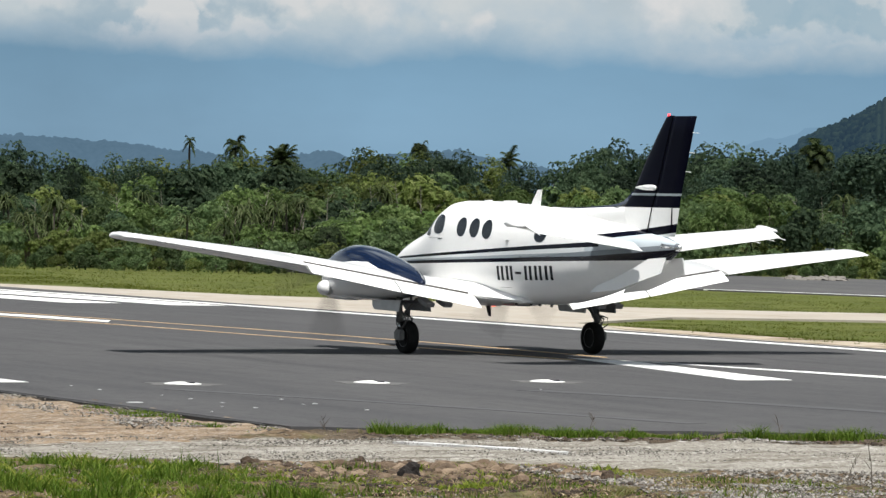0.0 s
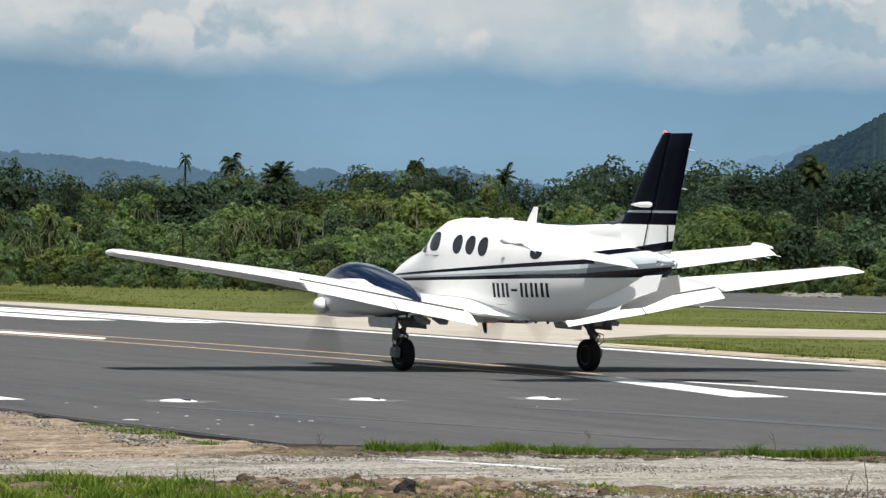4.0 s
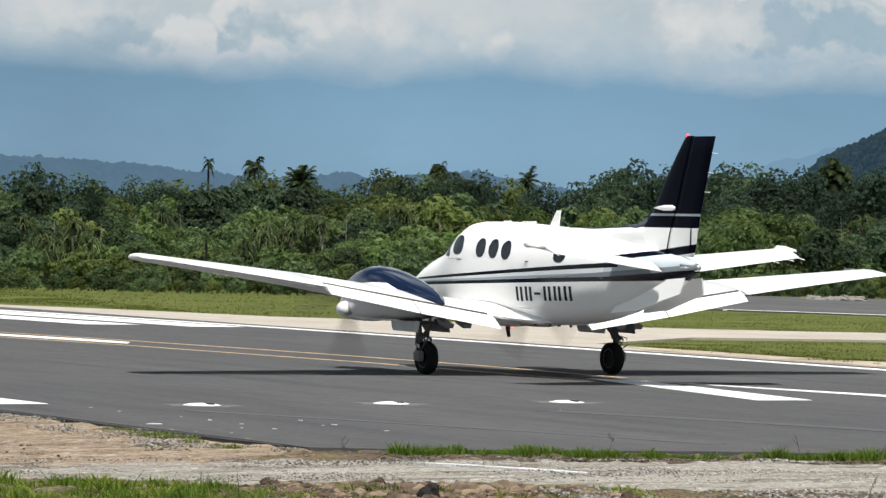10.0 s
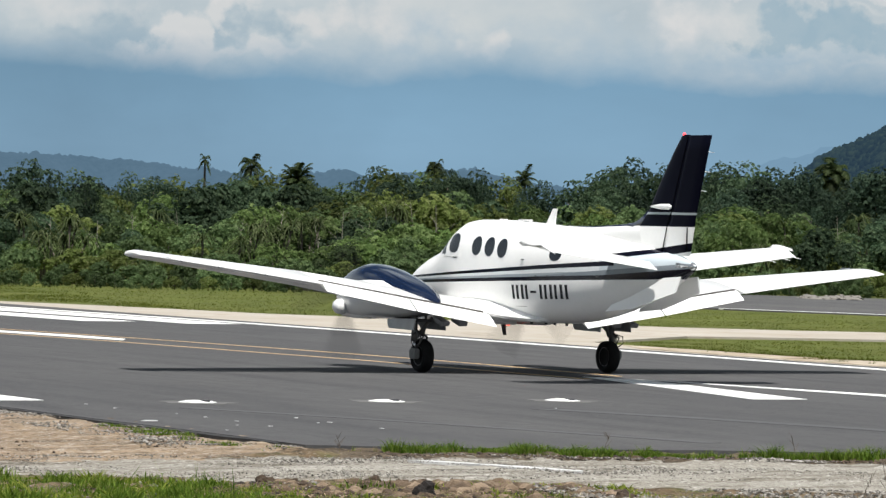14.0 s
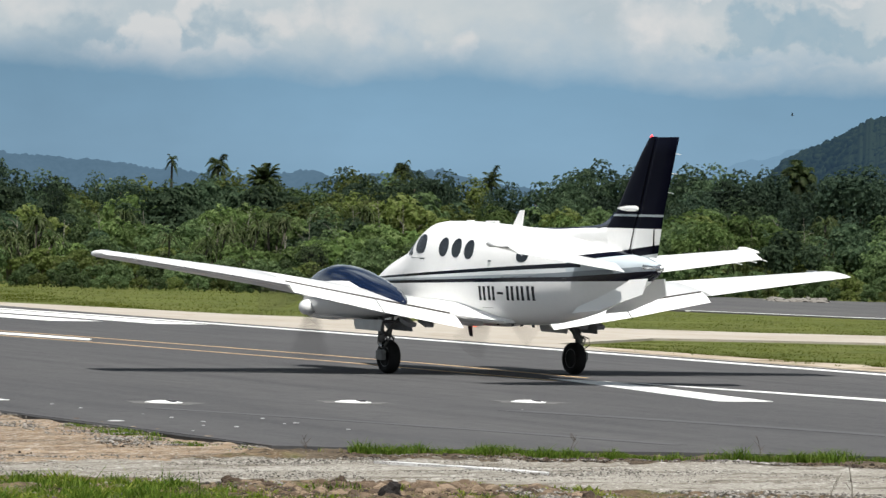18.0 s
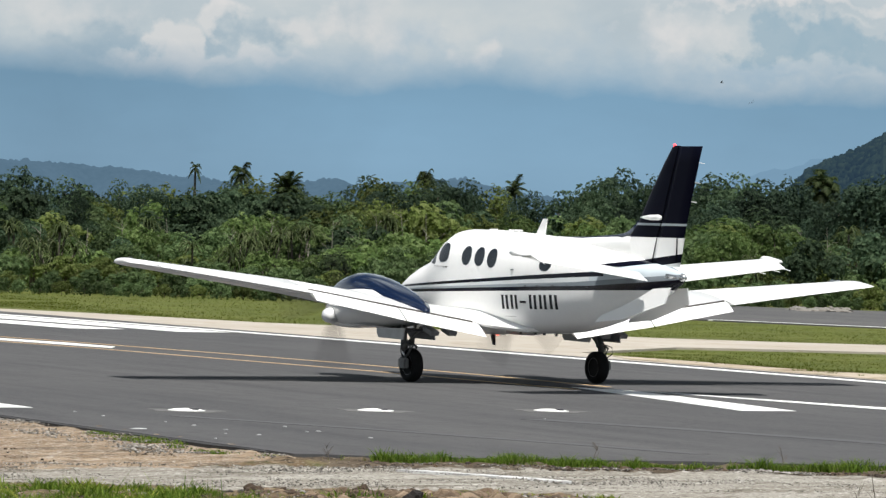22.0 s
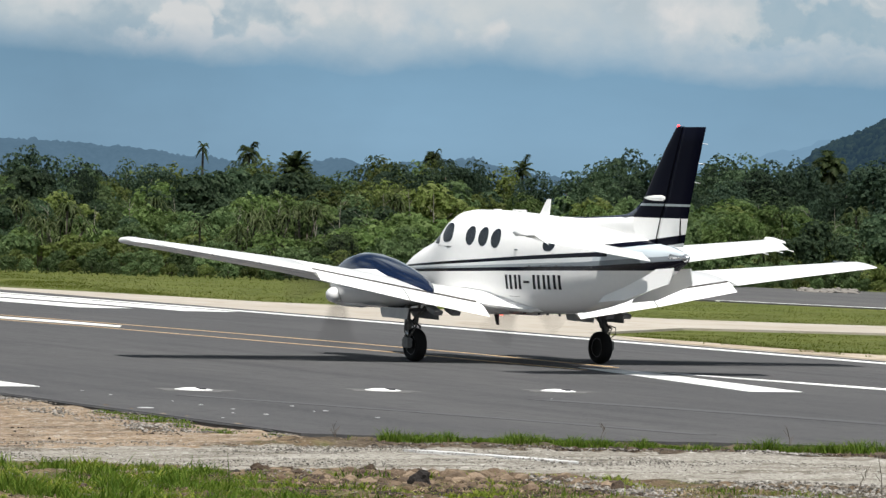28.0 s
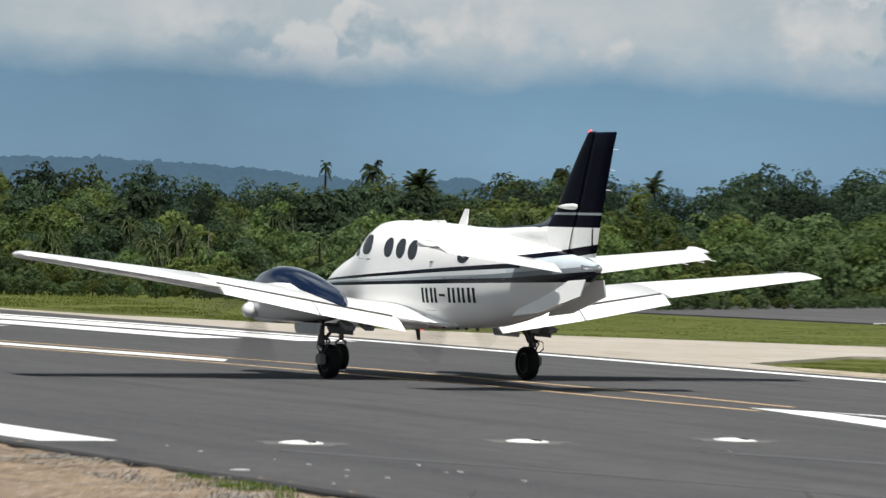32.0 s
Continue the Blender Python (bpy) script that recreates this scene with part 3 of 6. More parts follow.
def build_ground():
    # one sheet to the horizon, finer near the place
    bm = bmesh.new()
    rings = [0, 30, 60, 100, 160, 260, 420, 800, 1600, 3000, 4900]
    sides = 72
    last = None
    centre = bm.verts.new((0, 0, GROUND))
    for r in rings[1:]:
        ring = [bm.verts.new((r * math.cos(2 * math.pi * k / sides), r * math.sin(2 * math.pi * k / sides), GROUND)) for k in range(sides)]
        for k in range(sides):
            j = (k + 1) % sides
            bm.faces.new((centre, ring[k], ring[j]) if last is None else (last[k], ring[k], ring[j], last[j]))
        last = ring
    setting("ground", bm, M["field"], "flat grassy ground that reaches the wooded horizon", "ground")


build_ground()

# pavement of the runway: near side at x = -15, end skewed behind the threshold
edge = wobbly((-15.1, 900), (-15.1, -20.2), 3.0, 0.12, 3) + wobbly((-15.1, -20.3), (12, -30.5), 1.2, 0.25, 5)
setting("runway", prism(edge + [(10.4, -31), (10.4, 900)], -0.3, 0.0), M["asphalt"], "dark grey asphalt runway with faint tyre marks", "runway")
lip = [(-15.1, 30), (-15.1, 10)] + wobbly((-15.02, 8), (-15.02, -20.0), 0.7, 0.05, 12) + wobbly((-15.26, -20.0), (-15.32, 8), 0.5, 0.10, 14) + [(-15.3, 10), (-15.2, 30)]
setting("runway_lip", prism(lip, -0.3, -0.006), M["lip_black"], "ragged black lip along the runway side", "runway")
setting("shoulder", prism([(10.4, -31), (11.6, -31)] + wobbly((11.3, -20), (11.1, 13.4), 1.5, 0.3, 8) + [(12.4, 17.2), (18.2, 22.0), (21.0, 21.4), (23.6, 20.5), (90, -8), (94, -2), (28.0, 26.7), (25.5, 27.7), (22.9, 29.7), (16.8, 36.6), (15.2, 38.8), (14.4, 42.2), (13.2, 46.4), (11.9, 49.4), (10.6, 60), (0, 120), (-10, 120), (6.6, 60), (9.4, 44), (10.4, 28)], -0.3, -0.012), M["concrete"], "pale dusty concrete shoulder and side road", "pavement")
setting("taxiway", prism([(35, 72), (40.0, 51.5), (42.4, 46.2), (47, 39.5), (120, -12), (140, 14), (62.5, 74), (59.0, 77), (58, 82), (42, 98)], -0.3, -0.02), M["asphalt_old"], "worn grey asphalt apron behind the grass strips", "pavement")


setting("dirt_edge", prism([(10.35, -31)] + [(13.5, -31)] + wobbly((13.3, -20), (12.2, 13.0), 0.8, 0.45, 21) + [(12.0, 15.4)] + wobbly((10.9, 13), (10.35, -20), 0.9, 0.2, 23), -0.3, -0.005), M["dry_dirt"], "pale dry dirt along the outer runway edge", "ground")


def marking(name, outline, mat, label, top=0.006):
    setting(name, prism(outline, -0.05, top), mat, label, "marking")


def stripe(name, x0, x1, y0, y1, mat, label, top=0.006):
    marking(name, [(x0, y0), (x1, y0), (x1, y1), (x0, y1)], mat, label, top)


def bent(x, y):
    """The far part of the runway turns a little aside."""
    return x - 0.0022 * max(0.0, y - 22) ** 2, y


def bent_stripe(name, x0, x1, y0, y1, mat, label):
    ys = [y0] + [y for y in range(20, int(y1), 4) if y > y0] + [y1]
    marking(name, [bent(x0, y) for y in ys] + [bent(x1, y) for y in ys[::-1]], mat, label)


bent_stripe("edge_line_far", 9.3, 9.75, -40, 66, M["line_white"], "continuous white side line of the runway")
stripe("edge_line_near", -14.75, -13.75, -9.9, 900, M["line_white"], "broad white side line of the runway")
for x, wide, y in ((7.4, 1.5, 28.0), (5.2, 1.5, 29.4), (3.2, 1.3, 37.0)):
    bent_stripe("threshold_bar", x, x + wide, y, 62, M["line_white"], "worn white threshold bar painted on the runway")
marking("centre_line", [(-0.45, 15.4), (0.05, 16.3), (-0.15, 18.5), (-0.65, 21), (-1.7, 28), (-4.0, 45), (-4.5, 45), (-2.2, 27), (-1.2, 20.0), (-0.70, 16.8)], M["line_white"], "white centre line stroke between yellow lines")


def lead_in(name, pts, width):
    left = [(x - width / 2, y) for x, y in pts]
    right = [(x + width / 2, y) for x, y in pts]
    marking(name, left + right[::-1], M["line_yellow"], "worn yellow guide line on the asphalt", 0.008)


lead_in("guide_line_far", [(1.25, -1.5), (1.45, 4), (1.26, 8.7), (1.03, 11.9), (0.69, 15.2), (0.32, 18.6), (-0.16, 22.1), (-1.2, 29), (-3.5, 45)], 0.125)
lead_in("guide_line_near", [(-0.1, -2.6), (-0.2, 1), (-0.25, 5.5), (-0.55, 8.8), (-0.8, 12.1), (-1.05, 15), (-1.55, 18.6), (-2.5, 25), (-5.0, 45)], 0.125)


def tyre_mark(x0, y0, x1, y1, bow, width):
    pts = []
    for i in range(13):
        k = i / 12
        pts.append((x0 + (x1 - x0) * k + bow * 4 * k * (1 - k), y0 + (y1 - y0) * k))
    left, right = [(x - width / 2, y) for x, y in pts], [(x + width / 2, y) for x, y in pts]
    setting("tyre_mark", prism(left + right[::-1], -0.05, 0.004), M["skid"], "faint dark tyre mark on the asphalt", "marking")


tyre_mark(-4.0, -24.0, -7.0, -12.5, 0.5, 0.5)
tyre_mark(2.5, -24.0, -1.5, -16.0, 0.3, 0.6)
tyre_mark(-9.5, -20.5, -12.5, -12.0, 0.2, 0.3)
marking("apron_line", [(39.7, 52.6), (40.0, 52.8), (42.7, 46.7), (47.3, 39.9), (78, 17.6), (77.8, 17.3), (47.0, 39.5), (42.4, 46.3)], M["line_white"], "thin pale line along the apron edge", -0.014)
marking("arrow_stroke_near", [(0.35, -1.7), (0.85, -2.9), (-0.45, -9.7), (-1.5, -9.7)], M["line_white"], "white slanting stroke of a painted arrow")
marking("arrow_stroke_far", [(0.9, -3.0), (1.15, -3.6), (2.9, -11.5), (2.2, -12.0)], M["line_white"], "white slanting stroke of a painted arrow")

# the near ground: sand beside the pavement, a pale gravel track, dark soil under the weeds
SAND = [(-14.9, 120), (-14.9, -20.4), (-19.0, -23.3), (-40, -12), (-40, 120)]
SOIL = [(-15.4, -20.0), (12, -30.0), (12, -32.6), (-15.3, -22.1)]
TRACK = [(-40, -10.5), (-19.2, -22.4), (-15.3, -22.0), (14, -33), (14, -37), (-12, -29.0), (-16.3, -26.35), (-19.8, -24.9), (-40, -14.5)]


def within(x, y, outline):
    hit = False
    for (xa, ya), (xb, yb) in zip(outline, outline[1:] + outline[:1]):
        if (ya > y) != (yb > y) and x < xa + (y - ya) * (xb - xa) / (yb - ya):
            hit = not hit
    return hit


def tangle(x, y, size, seed):
    return noise.noise(Vector((x / size + seed, y / size - seed, seed)))


def near_ground(name, x0, x1, y0, y1, step, label, layer):
    """Uneven bare ground before the pavement: sand, soil, gravel and rough soil, cell by cell."""
    kinds = [M["sand"], M["soil"], M["gravel"], M["rough"]]
    nx, ny = int((x1 - x0) / step) + 1, int((y1 - y0) / step) + 1
    verts, faces, index, ids = [], [], [], {}

    def vert(i, j):
        if (i, j) not in ids:
            x, y = x0 + i * step, y0 + j * step
            px, py = x + 0.45 * tangle(x, y, 0.9, 2) + 0.15 * tangle(x, y, 0.25, 5), y + 0.45 * tangle(x, y, 0.9, 7) + 0.15 * tangle(x, y, 0.25, 9)
            k = 2 if within(px, py, TRACK) else 1 if within(px, py, SOIL) else 0 if within(px, py, SAND) else 3
            rough = (0.030, 0.045, 0.020, 0.055)[k]
            h = rough * (tangle(x, y, 0.8, 1) + 0.8 * tangle(x, y, 0.28, 3) + 0.5 * tangle(x, y, 0.13, 4))
            if k in (0, 2):
                h += 0.018 * tangle(x * 0.35 + y * 0.9, (x * 0.9 - y * 0.35) * 0.12, 0.5, 6)
            ids[(i, j)] = (len(verts), k)
            verts.append((x, y, GROUND + 0.035 + layer + h))
        return ids[(i, j)]

    for i in range(nx - 1):
        for j in range(ny - 1):
            x, y = x0 + i * step, y0 + j * step
            if x > -15.0 and y > -20.2 - (x + 15.1) * 0.38:
                continue
            q = [vert(i, j), vert(i + 1, j), vert(i + 1, j + 1), vert(i, j + 1)]
            faces.append([a for a, _ in q])
            index.append(q[0][1])
    me = mesh_of(name, verts, faces, None, True, kinds, index)
    return tagged(new(name, me), label, "ground", kind="structure")


near_ground("ground_near", -28, -5.2, -36, -9, 0.10, "bare sand, pale gravel track and rough soil before the runway", 0.0)
near_ground("ground_side", -46, -15.2, -9, 60, 0.5, "bare pinkish sand along the runway side", -0.01)
near_ground("ground_beside", -5.2, 16, -45, -20, 0.3, "gravel track and rough soil behind the runway end", -0.01)
marking("faded_stroke", uneven([(-15.22, -22.95), (-14.95, -23.12), (-14.72, -23.55), (-14.80, -23.62), (-15.10, -23.25)], 0.08, 0.035, 31), M["line_worn"], "faded white stroke on the gravel track", GROUND + 0.060)
marking("faded_stroke", uneven([(-14.88, -23.55), (-14.60, -23.75), (-14.28, -24.35), (-14.15, -24.95), (-14.22, -25.05), (-14.58, -24.40)], 0.08, 0.035, 37), M["line_worn"], "faded white stroke on the gravel track", GROUND + 0.060)


# ---- distance ----
EYE = Vector((-37.69, -62.53, 2.645))
BEARING = 30.17


def out_at(offset, dist, z=0.0):
    """A place at a bearing (degrees to the right of the main line of sight), a distance and a height."""
    b = radians(BEARING + offset)
    return Vector((EYE.x + math.sin(b) * dist, EYE.y + math.cos(b) * dist, z))


def ridge(name, dist, depth, offsets, height_of, mat, label, rough_h, step=0.02, seed=1.0):
    """A long hill: crest line by height_of(offset), with a wooded uneven rim."""
    n = int((offsets[1] - offsets[0]) / step)
    verts, faces = [], []
    for i in range(n + 1):
        o = offsets[0] + (offsets[1] - offsets[0]) * i / n
        h = height_of(o)
        h += rough_h * (noise.noise(Vector((o * 2.2, seed, 0))) * 0.6 + 0.9 * abs(noise.noise(Vector((o * 6, seed, 3)))) + 0.5 * abs(noise.noise(Vector((o * 13, seed, 5)))))
        h = max(h, 0.5)
        for k, (dd, hh) in enumerate(((-depth, -0.05), (-depth * 0.55, 0.5), (-depth * 0.2, 0.9), (0, 1.0), (depth, -0.05))):
            verts.append(out_at(o, dist + dd * (0.6 + 0.4 * math.sin(o * 2.0 + seed)), h * hh if hh > 0 else GROUND - 1))
        if i:
            for k in range(4):
                a = (i - 1) * 5 + k
                faces.append((a, a + 5, a + 6, a + 1))
    return tagged(new(name, mesh_of(name, verts, faces, mat, True)), label, "hills", kind="structure")


def lift(y, dist):
    """Height of a far point, from its slope over the level line in 7200ths."""
    return EYE.z + y / 7200 * dist


def left_hills(o):
    x = math.tan(radians(o)) * 7200 + 784
    pts = [(-900, 60), (-500, 85), (-200, 108), (0, 106), (120, 100), (230, 96), (330, 84), (440, 74), (500, 76), (560, 86), (590, 90), (640, 74), (700, 86), (820, 96), (880, 78), (960, 70), (1060, 60), (1300, 40), (2300, 30)]
    for (xa, ya), (xb, yb) in zip(pts, pts[1:]):
        if x <= xb:
            return lift(ya + (yb - ya) * max(0, (x - xa) / (xb - xa)), 3300)
    return lift(30, 3300)


def right_hill(o):
    x = math.tan(radians(o)) * 7200 + 784
    pts = [(900, -60), (1300, -10), (1380, 60), (1396, 100), (1425, 131), (1480, 156), (1520, 175), (1568, 199), (1700, 246), (2100, 330), (2600, 250)]
    for (xa, ya), (xb, yb) in zip(pts, pts[1:]):
        if x <= xb:
            return lift(ya + (yb - ya) * max(0, (x - xa) / (xb - xa)), 1500)
    return lift(60, 1500)


def far_range(o):
    x = math.tan(radians(o)) * 7200 + 784
    k = min(1, max(0, (x - 1000) / 700))
    return lift(50 + 150 * k * k * (3 - 2 * k) + 10 * math.sin(x * 0.0071), 4500)


ridge("backdrop_range", 4500, 300, (-40, 40), far_range, M["range"], "faint mountain range under the clouds with blue haze painted in", 8, 0.1, 4.0)
ridge("backdrop_ridge", 3300, 300, (-13, 12), left_hills, M["ridge"], "low wooded ridge in the distance with blue haze painted in", 5.0, 0.012, 2.0)
ridge("backdrop_hill", 1500, 260, (1.0, 13), right_hill, M["hill"], "steep dark wooded hill in the distance with bluish haze painted in", 2.6, 0.006, 7.0)


def hill_crowns(count):
    """Tree crowns all over the near slope of the steep hill."""
    r = random.Random(77)
    bm = bmesh.new()
    bmesh.ops.create_icosphere(bm, subdivisions=2, radius=1)
    ball = [v.co.copy() for v in bm.verts]
    tris = [[v.index for v in f.verts] for f in bm.faces]
    bm.free()
    verts, faces = [], []
    slope = ((0.0, 1.0), (-0.2, 0.9), (-0.55, 0.5), (-1.0, 0.0))
    for i in range(count):
        o = math.degrees(math.atan((r.uniform(1372, 1840) - 784) / 7200))
        k = r.random() ** 1.3 * 2.6
        (da, ha), (db, hb) = slope[int(k)], slope[int(k) + 1]
        f = k - int(k)
        dd, hh = da + (db - da) * f, ha + (hb - ha) * f
        h = max(right_hill(o), 0.5) * hh
        p = out_at(o, 1500 + 260 * dd * (0.6 + 0.4 * math.sin(o * 2.0 + 7.0)), h)
        size, tall = r.uniform(0.7, 2.0), r.uniform(0.8, 1.25)
        n = len(verts)
        for c in ball:
            q = size * (1 + 0.5 * noise.noise(c * 1.6 + Vector((i, 0, 0))) + 0.35 * noise.noise(c * 4.0 + Vector((0, i, 0))))
            verts.append(p + Vector((c.x * q, c.y * q, c.z * q * tall - size * 0.45)))
        faces += [[n + a for a in t] for t in tris]
    tagged(new("hill_woods", mesh_of("hill_woods", verts, faces, M["hill"], True)), "dense dark woods on the distant hill with bluish haze painted in", "trees", kind="stuff")


hill_crowns(2600)

# ---- airplane ----
def rounded_ring(y, half, zb, zt, power=2.8, sides=64):
    zc, hz = (zb + zt) / 2, (zt - zb) / 2
    ring = []
    for k in range(sides):
        a = 2 * math.pi * k / sides
        c, s = math.cos(a), math.sin(a)
        p = 2 / power
        ring.append((half * math.copysign(abs(c) ** p, c), y, zc + hz * math.copysign(abs(s) ** p, s)))
    return ring


FUSELAGE = [  # y, half width, bottom, top
    (4.25, 0.04, 1.16, 1.24), (4.15, 0.12, 1.10, 1.31), (3.98, 0.20, 1.05, 1.39), (3.65, 0.33, 1.00, 1.54), (3.25, 0.455, 0.96, 1.745),
    (2.85, 0.55, 0.945, 1.925), (2.5, 0.61, 0.94, 2.05), (2.2, 0.64, 0.935, 2.14), (1.95, 0.66, 0.93, 2.22), (1.7, 0.675, 0.93, 2.40),
    (1.45, 0.69, 0.92, 2.605), (1.2, 0.71, 0.92, 2.715), (1.0, 0.715, 0.92, 2.735), (0.7, 0.72, 0.92, 2.735), (0.3, 0.72, 0.92, 2.735), (0.0, 0.72, 0.92, 2.725), (-1.0, 0.72, 0.925, 2.68), (-1.8, 0.70, 0.94, 2.63),
    (-2.4, 0.655, 0.99, 2.57), (-3.0, 0.58, 1.08, 2.50), (-3.6, 0.48, 1.20, 2.43), (-4.2, 0.37, 1.36, 2.36), (-4.8, 0.25, 1.56, 2.27), (-5.3, 0.16, 1.76, 2.19), (-5.65, 0.07, 1.93, 2.10),
]


def squareness(y):
    """How square the fuselage is: the tail is rounder than the cabin."""
    k = min(1, max(0, (-1.6 - y) / 1.8))
    return 2.8 - 0.3 * k * k * (3 - 2 * k)


def half_width(y, z):
    """Half width of the fuselage at a station and a height."""
    rows = FUSELAGE
    for (ya, ha, ba, ta), (yb, hb, bb, tb) in zip(rows, rows[1:]):
        if yb <= y <= ya:
            k = (ya - y) / (ya - yb)
            h, b, t = ha + (hb - ha) * k, ba + (bb - ba) * k, ta + (tb - ta) * k
            s = min(0.999, abs((z - (b + t) / 2) / ((t - b) / 2)))
            return h * (1 - s ** squareness(y)) ** (1 / squareness(y))
    return 0.1


def on_skin(outline, side, proud, bm=None):
    """A panel laid on the fuselage's side; outline in (y, z)."""
    bm = bm or bmesh.new()
    n = len(outline)
    cy, cz = sum(p[0] for p in outline) / n, sum(p[1] for p in outline) / n
    rings = []
    for k in (1.0, 0.66, 0.33):
        rings.append([bm.verts.new((side * (half_width(cy + (y - cy) * k, cz + (z - cz) * k) + proud), cy + (y - cy) * k, cz + (z - cz) * k)) for y, z in outline])
    rim = [bm.verts.new((side * (half_width(y, z) - 0.01), y, z)) for y, z in outline]
    for a, b in ((rim, rings[0]), (rings[0], rings[1]), (rings[1], rings[2])):
        for i in range(n):
            j = (i + 1) % n
            bm.faces.new((a[i], a[j], b[j], b[i]))
    bm.faces.new(rings[2])
    return bm


def oval(cy, cz, ry, rz, power=2.2, n=28, slant=0.0):
    out = []
    for k in range(n):
        c, s = math.cos(2 * math.pi * k / n), math.sin(2 * math.pi * k / n)
        dz = rz * math.copysign(abs(s) ** (2 / power), s)
        out.append((cy + ry * math.copysign(abs(c) ** (2 / power), c) + slant * dz, cz + dz))
    return out


def foil(chord, thick, upto=1.0, n=14):
    """Airfoil points (aft of the leading edge, up), once round; cut off at a part of the chord."""
    def t(x):
        return 5 * thick * (0.2969 * math.sqrt(x) - 0.126 * x - 0.3516 * x * x + 0.2843 * x ** 3 - 0.1015 * x ** 4)

    def c(x):
        return 0.02 / 0.16 * (0.8 * x - x * x) if x < 0.4 else 0.02 / 0.36 * (0.2 + 0.8 * x - x * x)

    xs = [upto * (1 - math.cos(math.pi * i / n)) / 2 for i in range(n + 1)]
    top = [(x * chord, (c(x) + t(x)) * chord) for x in xs]
    low = [(x * chord, (c(x) - t(x)) * chord) for x in xs]
    return top[::-1] + low[1:]


def placed(points, x, y_le, z, incidence):
    """Section points to the airplane's space, turned nose-up about the leading edge."""
    a = radians(incidence)
    return [(x, y_le - px * math.cos(a) + pz * math.sin(a) * 0, z - px * math.sin(a) + pz * math.cos(a)) for px, pz in points]


def wing_at(x):
    """Leading edge, chord, height, thickness and incidence of the wing at a distance from the middle."""
    z = 1.165 + (x - 0.7) * 0.1105 - max(0, 4.33 - x) * 0.026
    if x <= 2.6:
        le, te = 1.50 - 0.06 * (x / 2.6), -0.86
    else:
        k = (x - 2.6) / (7.65 - 2.6)
        le, te = 1.44 + (0.40 - 1.44) * k, -0.86 + (-0.68 + 0.86) * k
    inc = 4.6 - 3.6 * max(0, x - 0.7) / 6.95
    return le, le - te, z + 0.06, 0.165 - 0.045 * x / 7.65, inc


def hinge_point(x, share):
    le, ch, z, th, inc = wing_at(x)
    a = radians(inc)
    return le - ch * share * math.cos(a), z - ch * share * math.sin(a)


HINGE = 0.84


def build_wing(plane, side):
    name = "wing"
    rings = []
    for x in (0.3, 1.0, 1.9, 2.6, 3.5, 4.34):
        le, ch, z, th, inc = wing_at(x)
        rings.append([(side * p[0], p[1], p[2]) for p in placed(foil(ch, th, HINGE), x, le, z, inc)])
    bm = loft(rings)
    rings = []
    for x in (4.345, 5.3, 6.3, 7.2, 7.5):
        le, ch, z, th, inc = wing_at(x)
        rings.append([(side * p[0], p[1], p[2]) for p in placed(foil(ch, th, 0.76), x, le, z, inc)])
    loft(rings, bm)
    wing = part(name, bm, M["white"], plane, "white low wing with slight upward slope", True)
    # rounded tip with its lamp fairing
    rings = []
    for x, k in ((7.28, 1.0), (7.50, 1.0), (7.60, 0.95), (7.66, 0.82), (7.69, 0.55)):
        le, ch, z, th, inc = wing_at(min(x, 7.65))
        rings.append([(side * p[0], p[1], p[2]) for p in placed(foil(ch * k, th * (k if x > 7.7 else 1)), x, le - ch * (1 - k) * 0.35, z, inc)])
    tip = part("wing_tip", loft(rings), M["white"], wing, "", True)
    le, ch, z, th, inc = wing_at(7.42)
    part("position_lamp", box(side * 7.40 - 0.07, side * 7.40 + 0.07, le - 0.26, le + 0.02, z + 0.02, z + 0.10, 0.03), M["steel"], wing, "small clear lamp cover on the wing tip")
    # aileron
    rings = []
    for x in (4.37, 5.3, 6.3, 7.25):
        le, ch, z, th, inc = wing_at(x)
        pts = [p for p in foil(ch, th, 1.0, 22) if p[0] > 0.775 * ch]
        rings.append([(side * p[0], p[1], p[2]) for p in placed(pts, x, le, z, inc)])
    part("aileron", loft(rings), M["white"], wing, "", True).data.set_sharp_from_angle(angle=radians(50))
    # two lowered flaps
    for xa, xb in ((0.94, 2.56), (2.59, 4.33)):
        rings = []
        for x in (xa, (xa + xb) / 2, xb):
            le, ch, z, th, inc = wing_at(x)
            hy, hz = hinge_point(x, HINGE + 0.012)
            fc = ch * (1.025 - HINGE)
            sec = foil(fc, 0.20, 1.0, 10)
            rings.append([(side * p[0], p[1], p[2]) for p in placed(sec, x, hy + 0.0, hz + 0.50 * ch * (0.181 * th + 0.0093), inc + 25)])
        part("flap", loft(rings), M["white"], wing, "white lowered wing flap", True).data.set_sharp_from_angle(angle=radians(50))
    rings = []
    for x in (1.0, 2.6, 4.33):
        hy, hz = hinge_point(x, HINGE)
        le, ch, z, th, inc = wing_at(x)
        up = ch * (0.183 * th + 0.0092) + 0.003
        rings.append([(side * x, hy + 0.006, hz + up), (side * x, hy - 0.010, hz + up - 0.002), (side * x, hy - 0.010, hz + up - 0.035), (side * x, hy + 0.006, hz + up - 0.05)])
    part("flap_seam", loft(rings), M["thin_seam"], wing, "thin dark gap in front of the flaps")
    if side > 0:
        wing.matrix_basis = Matrix.Rotation(radians(0.6), 4, "Y")
    # fillet between fuselage and wing
    rings = []
